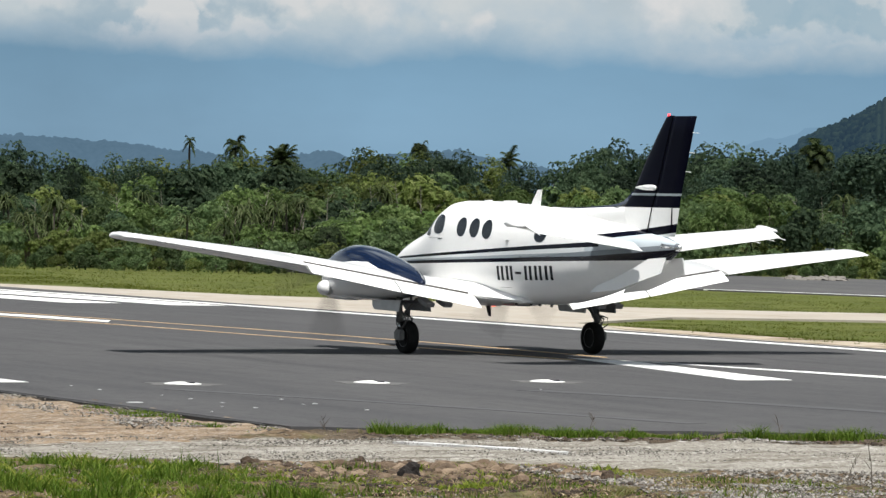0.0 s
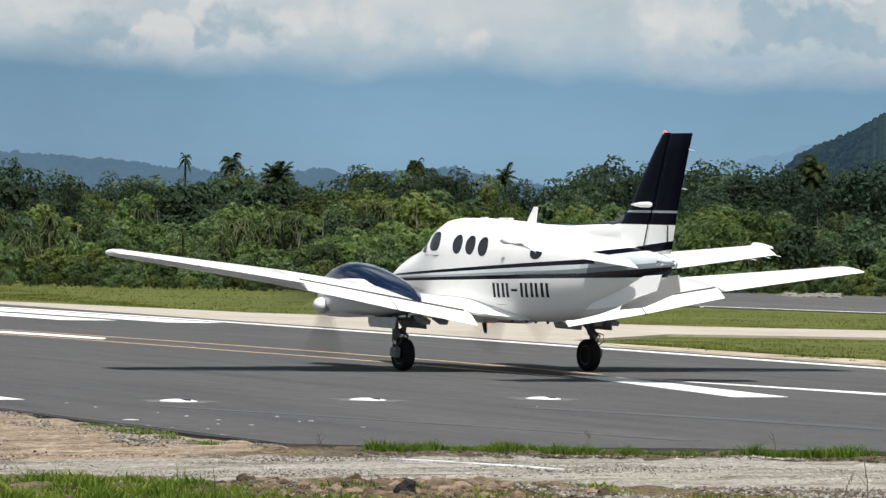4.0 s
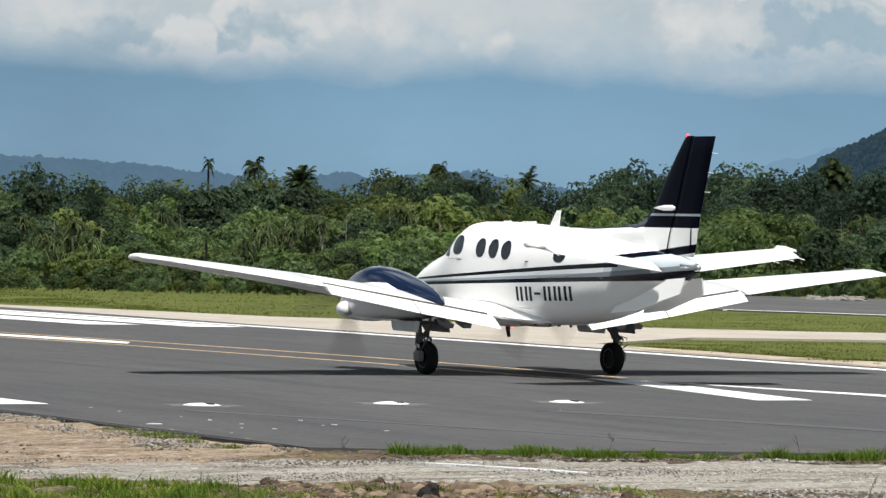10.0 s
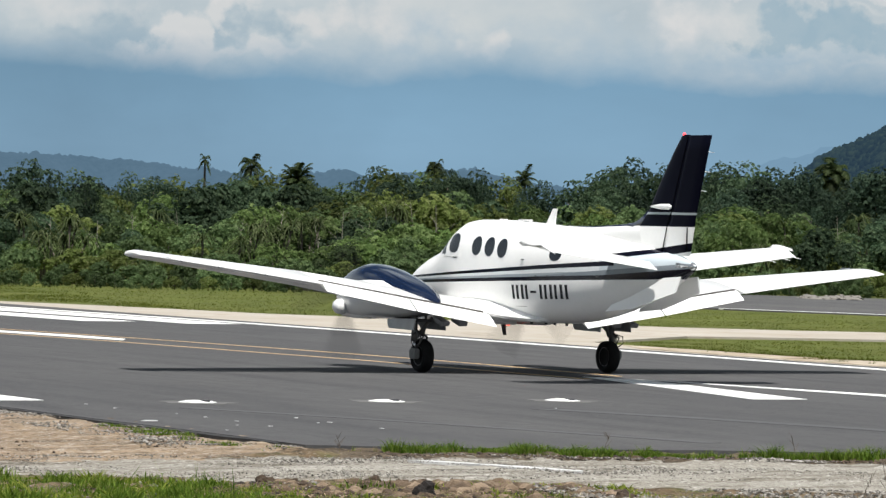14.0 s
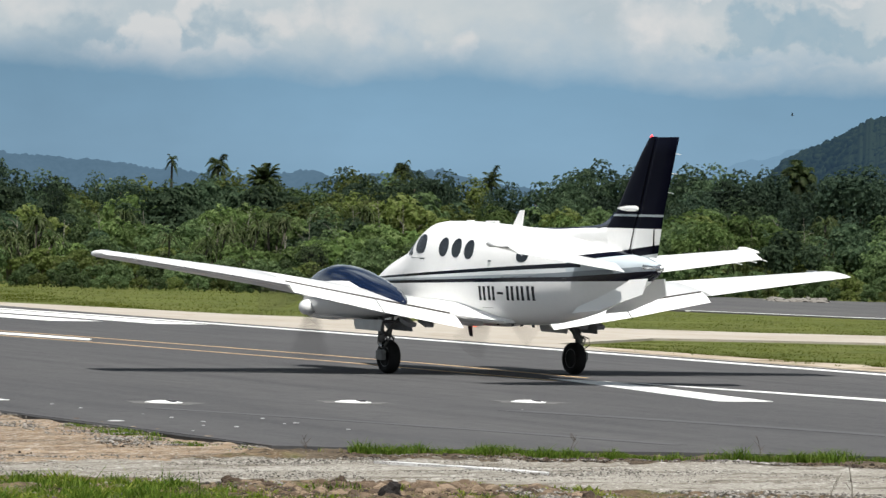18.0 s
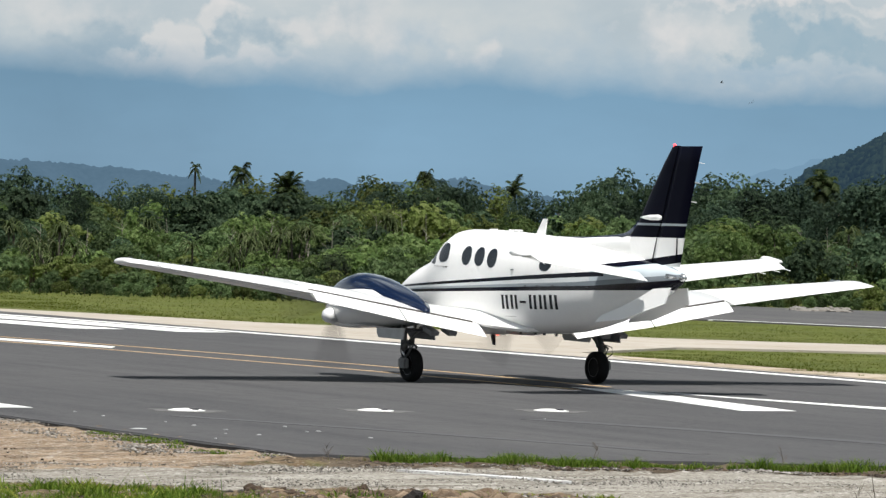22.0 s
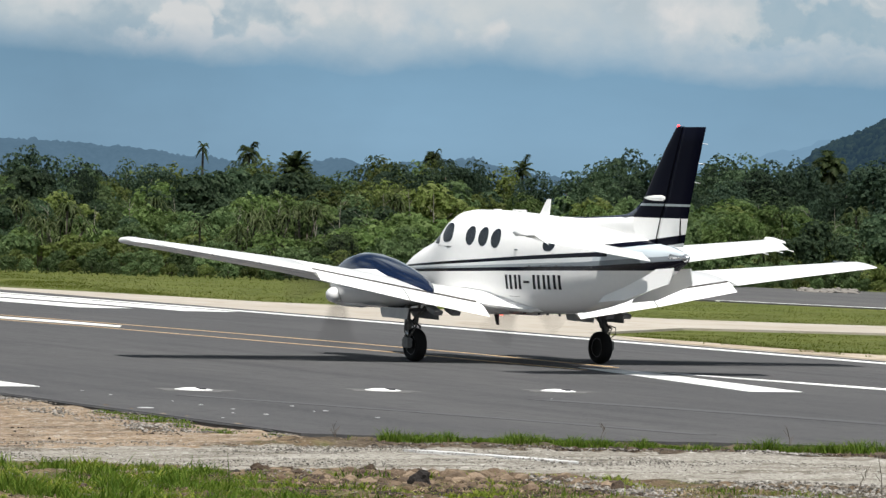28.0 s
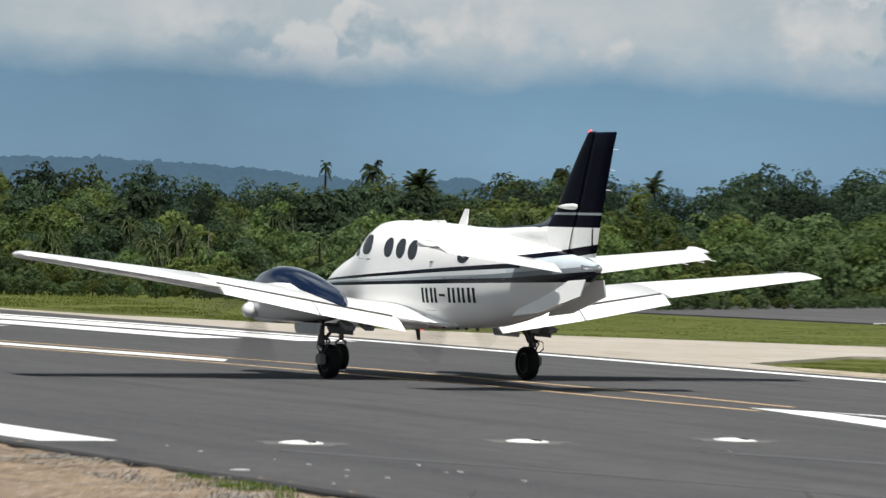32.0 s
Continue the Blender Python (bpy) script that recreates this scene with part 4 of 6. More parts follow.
    for y, tip, zt, roof in ((1.75, 0.60, 1.10, 1.33), (1.3, 0.88, 1.15, 1.33), (0.6, 1.00, 1.16, 1.33), (-0.1, 1.02, 1.13, 1.30), (-0.5, 0.98, 1.09, 1.24), (-0.85, 0.90, 1.055, 1.18), (-1.15, 0.79, 1.03, 1.12), (-1.4, 0.69, 1.015, 1.07), (-1.65, 0.585, 1.005, 1.03)):
        top, rise = half_width(y, roof) - 0.012, roof - zt
        rings.append([(side * px, y, pz) for px, pz in ((top, roof), (top * 0.75 + tip * 0.25, zt + rise * 0.55), (top * 0.4 + tip * 0.6, zt + rise * 0.2), (tip, zt), (tip - 0.03, zt - 0.05), (0.48, 0.97), (0.3, 0.97), (0.3, roof - 0.04))])
    part("root_fairing", loft(rings), M["white"], plane, "", True).data.set_sharp_from_angle(angle=radians(62))
    # static wicks
    for x in (5.5, 6.4, 7.1):
        hy, hz = hinge_point(x, 1.0)
        part("static_wick", tube([(side * x, hy + 0.02, hz), (side * (x + 0.03), hy - 0.14, hz - 0.02)], 0.006, 5), M["seam"], wing)


def build_nacelle(plane, side):
    X = 1.95
    rows = [  # y, half width, bottom, top
        (2.78, 0.19, 1.12, 1.42), (2.72, 0.28, 1.00, 1.56), (2.56, 0.34, 0.93, 1.67), (2.25, 0.40, 0.90, 1.80), (1.85, 0.43, 0.90, 1.885),
        (1.5, 0.44, 0.90, 1.875), (1.0, 0.44, 0.91, 1.80), (0.5, 0.41, 0.93, 1.675), (0.0, 0.34, 1.00, 1.525), (-0.30, 0.20, 1.12, 1.405), (-0.48, 0.09, 1.17, 1.33), (-0.58, 0.012, 1.235, 1.27)]
    rings = [[(side * X + p[0], p[1], p[2]) for p in rounded_ring(y, h, b, t, 2.3, 30)] for y, h, b, t in rows]
    nac = part("engine_nacelle", loft(rings), M["nacelle"], plane, "engine nacelle with glossy dark blue top", True)
    # chin air intake, exhaust stack and cowling seam
    rings = [[(side * X + p[0], p[1], p[2]) for p in rounded_ring(y, h, b, t, 2.6, 20)] for y, h, b, t in
             ((2.80, 0.15, 0.95, 1.10), (2.74, 0.20, 0.90, 1.14), (2.4, 0.24, 0.88, 1.12), (2.0, 0.22, 0.88, 1.05), (1.4, 0.12, 0.91, 1.0))]
    part("intake_scoop", loft(rings), M["white"], nac, "", True)
    for s in (-1, 1):
        part("exhaust_stack", tube([(side * X + s * 0.16, 2.62, 1.09), (side * X + s * 0.26, 2.58, 1.09), (side * X + s * 0.34, 2.46, 1.09), (side * X + s * 0.37, 2.30, 1.09), (side * X + s * 0.36, 2.22, 1.09)], [0.10, 0.125, 0.14, 0.14, 0.11], 18), M["white"], nac, "wide pale exhaust pipe", True)
    # propeller with four blades: its own part, turned about the engine's axis
    prop = part("propeller", lathe([(0.26, 0.01), (0.24, 0.06), (0.18, 0.12), (0.08, 0.17), (0.0, 0.185), (-0.06, 0.18)], 24, "y"), M["white"], plane, "pale spinner with four turning black blades", True)
    prop.location = (side * X, 2.80, 1.28)
    for k in range(4):
        bm = bmesh.new()
        rings = []
        for r, w, th, tw in ((0.10, 0.05, 0.05, 60), (0.30, 0.055, 0.035, 48), (0.60, 0.06, 0.024, 33), (0.90, 0.055, 0.016, 24), (1.10, 0.045, 0.012, 20), (1.16, 0.03, 0.008, 18)):
            a = radians(tw)
            ring = []
            for j in range(8):
                c, s = math.cos(2 * math.pi * j / 8) * w, math.sin(2 * math.pi * j / 8) * th
                ring.append((c * math.cos(a) - s * math.sin(a), c * math.sin(a) + s * math.cos(a) + 0.05, r))
            rings.append(ring)
        loft(rings, bm)
        bmesh.ops.rotate(bm, cent=(0, 0, 0), matrix=Matrix.Rotation(radians(90 * k), 3, "Y"), verts=bm.verts)
        part("blade", bm, M["blade"], prop, "", True)
    return prop


def build_wheel(plane, name, x, y, radius, width):
    w, r = width / 2, radius
    tyre = part(name, lathe([(-w * 0.75, r * 0.60), (-w * 0.95, r * 0.68), (-w, r * 0.80), (-w * 0.86, r * 0.93), (-w * 0.5, r * 0.99), (0, r), (w * 0.5, r * 0.99), (w * 0.86, r * 0.93), (w, r * 0.80), (w * 0.95, r * 0.68), (w * 0.75, r * 0.60)], 36, "x"), M["rubber"], plane, "black rubber tyre on a grey hub", True)
    tyre.location = (x, y, radius)
    for s in (-1, 1):
        part("rim", lathe([(s * w * 0.70, r * 0.61), (s * w * 0.80, r * 0.58), (s * w * 0.55, r * 0.50), (s * w * 0.50, r * 0.30), (s * w * 0.72, r * 0.20), (s * w * 0.74, 0.01)], 24, "x"), M["hub"], tyre, "dull grey metal wheel rim", True)
        for k in range(6):
            a = 2 * math.pi * k / 6
            part("wheel_bolt", box(s * w * 0.62 - 0.012, s * w * 0.62 + 0.012, r * 0.38 * math.cos(a) - 0.012, r * 0.38 * math.cos(a) + 0.012, r * 0.38 * math.sin(a) - 0.012, r * 0.38 * math.sin(a) + 0.012), M["grey_metal"], tyre)
    return tyre


def build_main_gear(plane, side):
    X = side * 1.945
    wheel = build_wheel(plane, "main_wheel", X, 0.0, 0.292, 0.215)
    leg = part("gear_strut", tube([(X + 0.10 * side, 0.12, 1.05), (X + 0.12 * side, 0.08, 0.72), (X + 0.125 * side, 0.06, 0.56)], [0.058, 0.055, 0.065], 14), M["grey_metal"], plane, "grey landing gear leg", True)
    part("piston", tube([(X + 0.125 * side, 0.06, 0.58), (X + 0.14 * side, 0.04, 0.40)], 0.038, 12), M["steel"], leg, "", True)
    part("fork", tube([(X + side * 0.14, 0.04, 0.44), (X + side * 0.15, 0.02, 0.36), (X + side * 0.15, 0.0, 0.292), (X, 0, 0.292)], [0.05, 0.055, 0.06, 0.03], 10), M["grey_metal"], leg, "", True)
    part("brake_caliper", box(X + side * 0.17 - 0.05, X + side * 0.17 + 0.05, -0.14, 0.10, 0.24, 0.42, 0.02), M["grey_metal"], leg)
    part("drag_brace", tube([(X + 0.06 * side, 0.08, 0.66), (X - 0.16 * side, -0.06, 0.98)], 0.028, 8), M["grey_metal"], leg, "", True)
    part("drag_brace", tube([(X + 0.10 * side, 0.10, 0.70), (X + 0.06 * side, 0.62, 1.02)], 0.028, 8), M["grey_metal"], leg, "", True)
    for s in (-1, 1):
        part("torque_link", tube([(X + 0.10 * side, 0.02, 0.74), (X + 0.10 * side + s * 0.03, -0.16, 0.64), (X + 0.11 * side, -0.10, 0.52), (X + 0.12 * side, 0.0, 0.44)], 0.018, 6), M["grey_metal"], leg, "", True)
    part("brake_hose", tube([(X + 0.16 * side, -0.02, 0.70), (X + 0.26 * side, -0.08, 0.66), (X + 0.27 * side, -0.08, 0.54), (X + 0.17 * side, 0.0, 0.44)], 0.011, 6), M["seam"], leg, "", True)
    # open bay doors
    for s in (-1, 1):
        xx = X + s * 0.30
        bm = prism([(0.74, 0.0), (0.70, -0.10), (0.62, -0.17), (-0.24, -0.18), (-0.26, 0.02)], -0.012, 0.012)
        for v in bm.verts:
            v.co = (xx + v.co.z + s * (-v.co.y) * 0.15, v.co.x, 0.93 + v.co.y)
        part("gear_door", bm, M["door_pale"] if s < 0 else M["door_grey"], plane, "open landing gear bay door")
    for k, xx in enumerate((0.0, 0.36)):
        bm = prism([(-0.52, 0.06), (-0.56, -0.03), (-0.82, -0.11), (-0.86, -0.04)], -0.08, 0.08)
        for v in bm.verts:
            v.co = (X - side * (xx - 0.02) + v.co.z, v.co.x, 0.955 + v.co.y)
        part("flap_bracket", bm, M["hub"], plane, "dull flap hinge fairing")
    # a solid dark slab stands in for the shade inside the bay
    part("bay_shade", box(X - 0.27, X + 0.27, -0.25, 0.74, 0.895, 0.93), M["seam"], plane, "dark slab painted as the shade inside the open wheel bay")
    return wheel


def build_nose_gear(plane):
    wheel = build_wheel(plane, "nose_wheel", 0.0, 3.42, 0.245, 0.16)
    leg = part("nose_strut", tube([(0, 3.30, 1.15), (0, 3.38, 0.70), (0, 3.40, 0.56)], [0.055, 0.05, 0.045], 12), M["grey_metal"], plane, "grey nose landing gear leg", True)
    for s in (-1, 1):
        part("fork", tube([(0, 3.40, 0.58), (s * 0.10, 3.41, 0.52), (s * 0.11, 3.42, 0.245), (s * 0.02, 3.42, 0.245)], 0.024, 8), M["grey_metal"], leg, "", True)
        part("nose_gear_door", box(s * 0.20 - 0.01, s * 0.20 + 0.01, 3.0, 3.9, 0.80, 1.02), M["white"], plane)
    part("landing_lamp", lathe([(3.29, 0.02), (3.33, 0.06), (3.40, 0.075), (3.42, 0.07)], 14, "y"), M["steel"], leg, "", True)
    return wheel


def build_tail(plane):
    # fin with a long dorsal fillet, rudder behind a seam
    def fin_section(z, y0, y1, th):
        n = 8
        pts = []
        for i in range(n + 1):
            k = (1 - math.cos(math.pi * i / n)) / 2
            pts.append((k, th * 2.6 * (math.sqrt(max(k, 0)) * 0.75 - 0.35 * k - 0.12 * k * k)))
        return [(t, y0 + (y1 - y0) * k, z) for k, t in pts] + [(-t, y0 + (y1 - y0) * k, z) for k, t in pts[::-1]]

    rings = []
    for z, y0, y1, th in ((2.12, -3.55, -4.74, 0.075), (2.25, -3.60, -4.775, 0.075), (2.60, -3.78, -4.885, 0.072), (2.72, -3.98, -4.925, 0.07), (2.95, -4.27, -5.03, 0.066), (3.45, -4.62, -5.19, 0.058), (3.90, -4.97, -5.345, 0.05), (4.20, -5.23, -5.45, 0.04), (4.235, -5.28, -5.46, 0.03)):
        rings.append(fin_section(z, y0, y1, th))
    fin = part("fin", loft(rings), M["fin"], plane, "swept dark blue tail fin with white base", True)
    rings = []
    for z, y0, y1, th in ((2.20, -4.785, -5.56, 0.05), (2.32, -4.815, -5.60, 0.05), (2.70, -4.935, -5.68, 0.05), (2.92, -5.045, -5.73, 0.048), (3.45, -5.205, -5.89, 0.04), (3.95, -5.37, -6.04, 0.032), (4.215, -5.47, -6.13, 0.026), (4.225, -5.50, -6.12, 0.015)):
        rings.append([(th, y0, z), (th * 1.05, y0 - 0.12, z), (th * 0.5, y0 + (y1 - y0) * 0.6, z), (0.006, y1, z), (-0.006, y1, z), (-th * 0.5, y0 + (y1 - y0) * 0.6, z), (-th * 1.05, y0 - 0.12, z), (-th, y0, z)])
    rud = part("rudder", loft(rings), M["fin"], plane, "dark blue rudder with white foot", True)
    rings = [[(w, y + 0.008, z), (w, y - 0.010, z), (-w, y - 0.010, z), (-w, y + 0.008, z)] for z, y, w in ((2.21, -4.772, 0.060), (2.70, -4.925, 0.058), (2.95, -5.045, 0.055), (3.45, -5.20, 0.047), (4.20, -5.46, 0.033))]
    part("rudder_gap", loft(rings), M["gap"], fin, "dark hinge gap of the rudder")
    part("trim_tab_seam", box(-0.036, 0.036, -5.498, -5.490, 2.28, 2.68), M["gap"], rud)
    # dorsal fillet that runs into the fin's foot, with a dark upper edge
    rings = []
    for y, z, w in ((-1.7, 2.655, 0.03), (-2.4, 2.635, 0.05), (-3.0, 2.658, 0.058), (-3.6, 2.676, 0.062), (-4.0, 2.688, 0.055), (-4.3, 2.690, 0.040), (-4.6, 2.690, 0.018)):
        rings.append([(w * 1.5, y, 2.25), (w * 1.05, y, z - 0.1), (w * 0.8, y, z), (-w * 0.8, y, z), (-w * 1.05, y, z - 0.1), (-w * 1.5, y, 2.25)])
    dors = part("dorsal_fin", loft(rings), M["white"], plane, "long low dorsal fillet with a dark top edge", True)
    rings = []
    for y, z, w in ((-1.9, 2.655, 0.010), (-2.6, 2.662, 0.03), (-3.2, 2.690, 0.045), (-3.6, 2.712, 0.05), (-3.82, 2.738, 0.05), (-3.98, 2.785, 0.045), (-4.12, 2.86, 0.035), (-4.24, 2.95, 0.02)):
        rings.append([(w, y, 2.630), (w * 0.95, y, z - 0.015), (w * 0.4, y, z), (-w * 0.4, y, z), (-w * 0.95, y, z - 0.015), (-w, y, 2.630)])
    part("dark_edge", loft(rings), M["navy"], dors, "", True)
    for z, y in ((3.30, -5.84), (3.62, -5.94), (3.95, -6.04)):
        part("static_wick", tube([(0, y + 0.02, z), (0.01, y - 0.15, z - 0.015)], 0.005, 5), M["white"], rud)
    part("beacon", lathe([(4.20, 0.026), (4.24, 0.026), (4.265, 0.019), (4.272, 0.006)], 14, "z"), M["red_glow"], fin, "glowing red beacon lamp", True).location = (0, -5.30, 0)
    for s in (-1, 1):
        # badge and lamp pod on the fin's side
        bm = lathe([(-4.42, 0.006), (-4.54, 0.026), (-4.72, 0.046), (-4.98, 0.050), (-5.06, 0.028)], 12, "y")
        bmesh.ops.scale(bm, vec=(0.5, 1, 1), verts=bm.verts)
        part("logo_lamp_pod", bm, M["white"], fin, "small white teardrop pod on the fin", True).location = (s * 0.075, 0, 3.02)
        # tailplane and elevator
        rings = []
        for x, le, te, z, th in ((0.06, -3.62, -4.62, 2.06, 0.12), (1.2, -4.00, -4.70, 2.20, 0.11), (2.42, -4.40, -4.78, 2.345, 0.10), (2.52, -4.46, -4.80, 2.355, 0.06)):
            sec = foil(le - te, th * 1.1, 1.0, 10)
            rings.append([(s * p[0], p[1], p[2]) for p in placed(sec, x, le, z, 1.0)])
        tp = part("tailplane", loft(rings), M["white"], plane, "white tailplane with slight upward slope", True)
        rings = []
        for x, le, te, z in ((0.30, -4.56, -5.00, 2.055), (0.34, -4.56, -5.10, 2.055), (1.4, -4.66, -5.12, 2.19), (2.38, -4.75, -5.13, 2.315), (2.46, -4.50, -5.12, 2.325)):
            rings.append([(s * x, le, z + 0.045), (s * x, le - 0.2, z + 0.035), (s * x, te, z - 0.10), (s * x, te, z - 0.112), (s * x, le - 0.2, z - 0.045), (s * x, le, z - 0.035)])
        el = part("elevator", loft(rings), M["white"], tp, "", True)
        el.data.set_sharp_from_angle(angle=radians(50))
        rings = []
        for x, k in ((2.44, 1.0), (2.56, 0.95), (2.62, 0.7)):
            rings.append([(s * x, -4.33 - 0.05 * (1 - k), 2.355), (s * x, -4.45, 2.39 + 0.03 * k), (s * x, -4.78, 2.34 + 0.02 * k), (s * x, -4.82, 2.31), (s * x, -4.45, 2.305)])
        part("balance_horn", loft(rings), M["white"], tp, "", True)
        for x in (1.9, 2.2, 2.42):
            part("static_wick", tube([(s * x, -5.10, 2.09 + 0.122 * (x - 1.4)), (s * (x + 0.05), -5.26, 2.06 + 0.122 * (x - 1.4))], 0.007, 5), M["white"], tp)
        # ventral strake
        bm = prism([(-3.5, 1.20), (-4.3, 1.27), (-5.52, 1.575), (-5.56, 1.85), (-4.8, 1.80), (-3.8, 1.44)], -0.012, 0.012)
        for v in bm.verts:
            v.co = (s * (0.17 + (1.86 - v.co.y) * 0.26) + v.co.z, v.co.x, v.co.y)
        part("ventral_strake", bm, M["white"], plane)
    part("tail_cone", lathe([(-5.35, 0.15), (-5.55, 0.10), (-5.72, 0.05), (-5.76, 0.01)], 16, "y"), M["steel"], plane, "bare metal tail cone", True).location = (0, 0, 2.02)


def mark_bars(parent, y_from, z0, height, width, gap, side):
    """The row of dark marks on the fuselage's side: upright bars in pairs and one level bar."""
    def bar(ya, yb, za, zb):
        quad = [(ya, za), (yb, za), (yb, zb), (ya, zb)]
        bm = bmesh.new()
        hi = [bm.verts.new((side * (half_width(y, z) + 0.012), y, z)) for y, z in quad]
        lo = [bm.verts.new((side * (half_width(y, z) - 0.01), y, z)) for y, z in quad]
        bm.faces.new(hi)
        for n in range(4):
            bm.faces.new((lo[n], lo[(n + 1) % 4], hi[(n + 1) % 4], hi[n]))
        part("mark_bar", bm, M["letter"], parent)

    y = y_from
    for k in range(6):
        z = z0(y)
        if k == 2:
            bar(y - 0.01, y - width + 0.01, z + height * 0.42, z + height * 0.58)
        else:
            bar(y, y - 0.062, z, z + height)
            bar(y - width + 0.062, y - width, z, z + height)
        y -= width + gap


def build_airplane():
    plane = tagged(new("airplane"), "white twin-propeller airplane with dark blue fin on the runway", "airplane")
    body = part("fuselage", loft([rounded_ring(*row, squareness(row[0])) for row in FUSELAGE]), M["fuselage"], plane, "white fuselage with dark blue and silver stripes", True)
    body.data.set_sharp_from_angle(angle=radians(40))
    for side in (-1, 1):
        for y, z in ((0.32, 2.26), (-0.13, 2.25), (-0.57, 2.23)):
            part("cabin_window", on_skin(oval(y, z, 0.162, 0.172, 2.1, slant=0.04), side, 0.004), M["glass"], body, "dark oval cabin window")
        part("cabin_window", on_skin(oval(-2.28, 2.16, 0.17, 0.12), side, 0.004), M["glass"], body, "dark oval cabin window")
        part("cockpit_window", on_skin(oval(1.16, 2.30, 0.20, 0.175, 2.6, slant=0.10), side, 0.004), M["glass"], body, "dark cockpit side window")
        part("cockpit_window", on_skin([(1.46, 2.11), (1.44, 2.40), (1.47, 2.43), (1.57, 2.34), (1.69, 2.17), (1.68, 2.10), (1.49, 2.08)], side, 0.004), M["glass"], body, "dark triangular cockpit window")
        # windscreen pane
        bm = bmesh.new()
        pts = [(0.05, 1.80, 2.31), (0.34, 1.76, 2.28), (0.40, 1.66, 2.34), (0.33, 1.46, 2.55), (0.05, 1.48, 2.60)]
        up = Vector((0, 0.55, 0.8)) * 0.003
        bm.faces.new([bm.verts.new(Vector((side * x, y, z)) + up) for x, y, z in pts])
        ext = bmesh.ops.extrude_face_region(bm, geom=bm.faces[:])
        bmesh.ops.translate(bm, vec=-up * 3, verts=[v for v in ext["geom"] if isinstance(v, bmesh.types.BMVert)])
        part("windscreen", bm, M["glass"], body, "dark windscreen pane")
        # seams and small fittings on the sides
        part("vent_scoop", box(side * half_width(-1.28, 2.05) - 0.02, side * half_width(-1.28, 2.05) + 0.014, -1.36, -1.26, 2.03, 2.055, 0.008), M["steel"], body)
        part("outflow_vent", box(side * half_width(1.0, 2.04) - 0.006, side * half_width(1.0, 2.04) + 0.006, 0.98, 1.12, 2.03, 2.042, 0.004), M["thin_seam"], body)
    for y, z, w in ((-1.75, 1.765, 0.03), (-2.1, 1.775, 0.02), (-2.55, 1.79, 0.035), (-2.95, 1.80, 0.02), (-3.45, 1.795, 0.05)):
        part("skin_fitting", box(-half_width(y, z) - 0.007, -half_width(y, z) + 0.02, y - w, y + w, z - 0.014, z + 0.014, 0.006), M["seam"], body)
    for y0, y1, z0, z1 in ((-1.0, -1.35, 1.215, 1.222), (0.95, 1.5, 2.045, 2.052)):
        part("panel_seam", on_skin([(y0, z0), (y1, z0), (y1, z1), (y0, z1)], -1, 0.003), M["thin_seam"], body)
    mark_bars(body, -0.98, lambda y: 1.345 - 0.027 * (y + 1), 0.25, 0.200, 0.098, -1)
    part("blade_antenna", loft([[(0.02, -0.93, 2.66), (0.02, -1.21, 2.66), (-0.02, -1.21, 2.66), (-0.02, -0.93, 2.66)], [(0.008, -1.15, 2.955), (0.008, -1.28, 2.955), (-0.008, -1.28, 2.955), (-0.008, -1.15, 2.955)]]), M["white"], body, "white blade antenna on the roof")
    for y in (0.55, -0.12, -0.30):
        part("roof_antenna", box(-0.06, 0.06, y - 0.10, y + 0.10, 2.70, 2.752, 0.02), M["white"], body)
    part("belly_antenna", loft([[(0.015, 0.58, 0.95), (0.015, 0.42, 0.95), (-0.015, 0.42, 0.95), (-0.015, 0.58, 0.95)], [(0.008, 0.46, 0.66), (0.008, 0.37, 0.66), (-0.008, 0.37, 0.66), (-0.008, 0.46, 0.66)]]), M["seam"], body, "dark blade antenna under the belly")
    part("belly_lamp", lathe([(0.94, 0.045), (0.88, 0.045), (0.86, 0.03), (0.852, 0.006)], 12, "z"), M["orange_glow"], body, "glowing orange lamp under the belly", True).location = (0, 0.30, -0.02)
    for y in (-0.5, -1.0, -1.3, -1.7):
        part("belly_drain", box(-0.02, 0.02, y - 0.015, y + 0.015, 0.895, 0.94), M["seam"], body)
    props, wheels = [], []
    for side in (-1, 1):
        build_wing(plane, side)
        props.append(build_nacelle(plane, side))
        wheels.append((build_main_gear(plane, side), 0.292))
    wheels.append((build_nose_gear(plane), 0.245))
    build_tail(plane)
    return plane, props, wheels


plane, props, wheels = build_airplane()

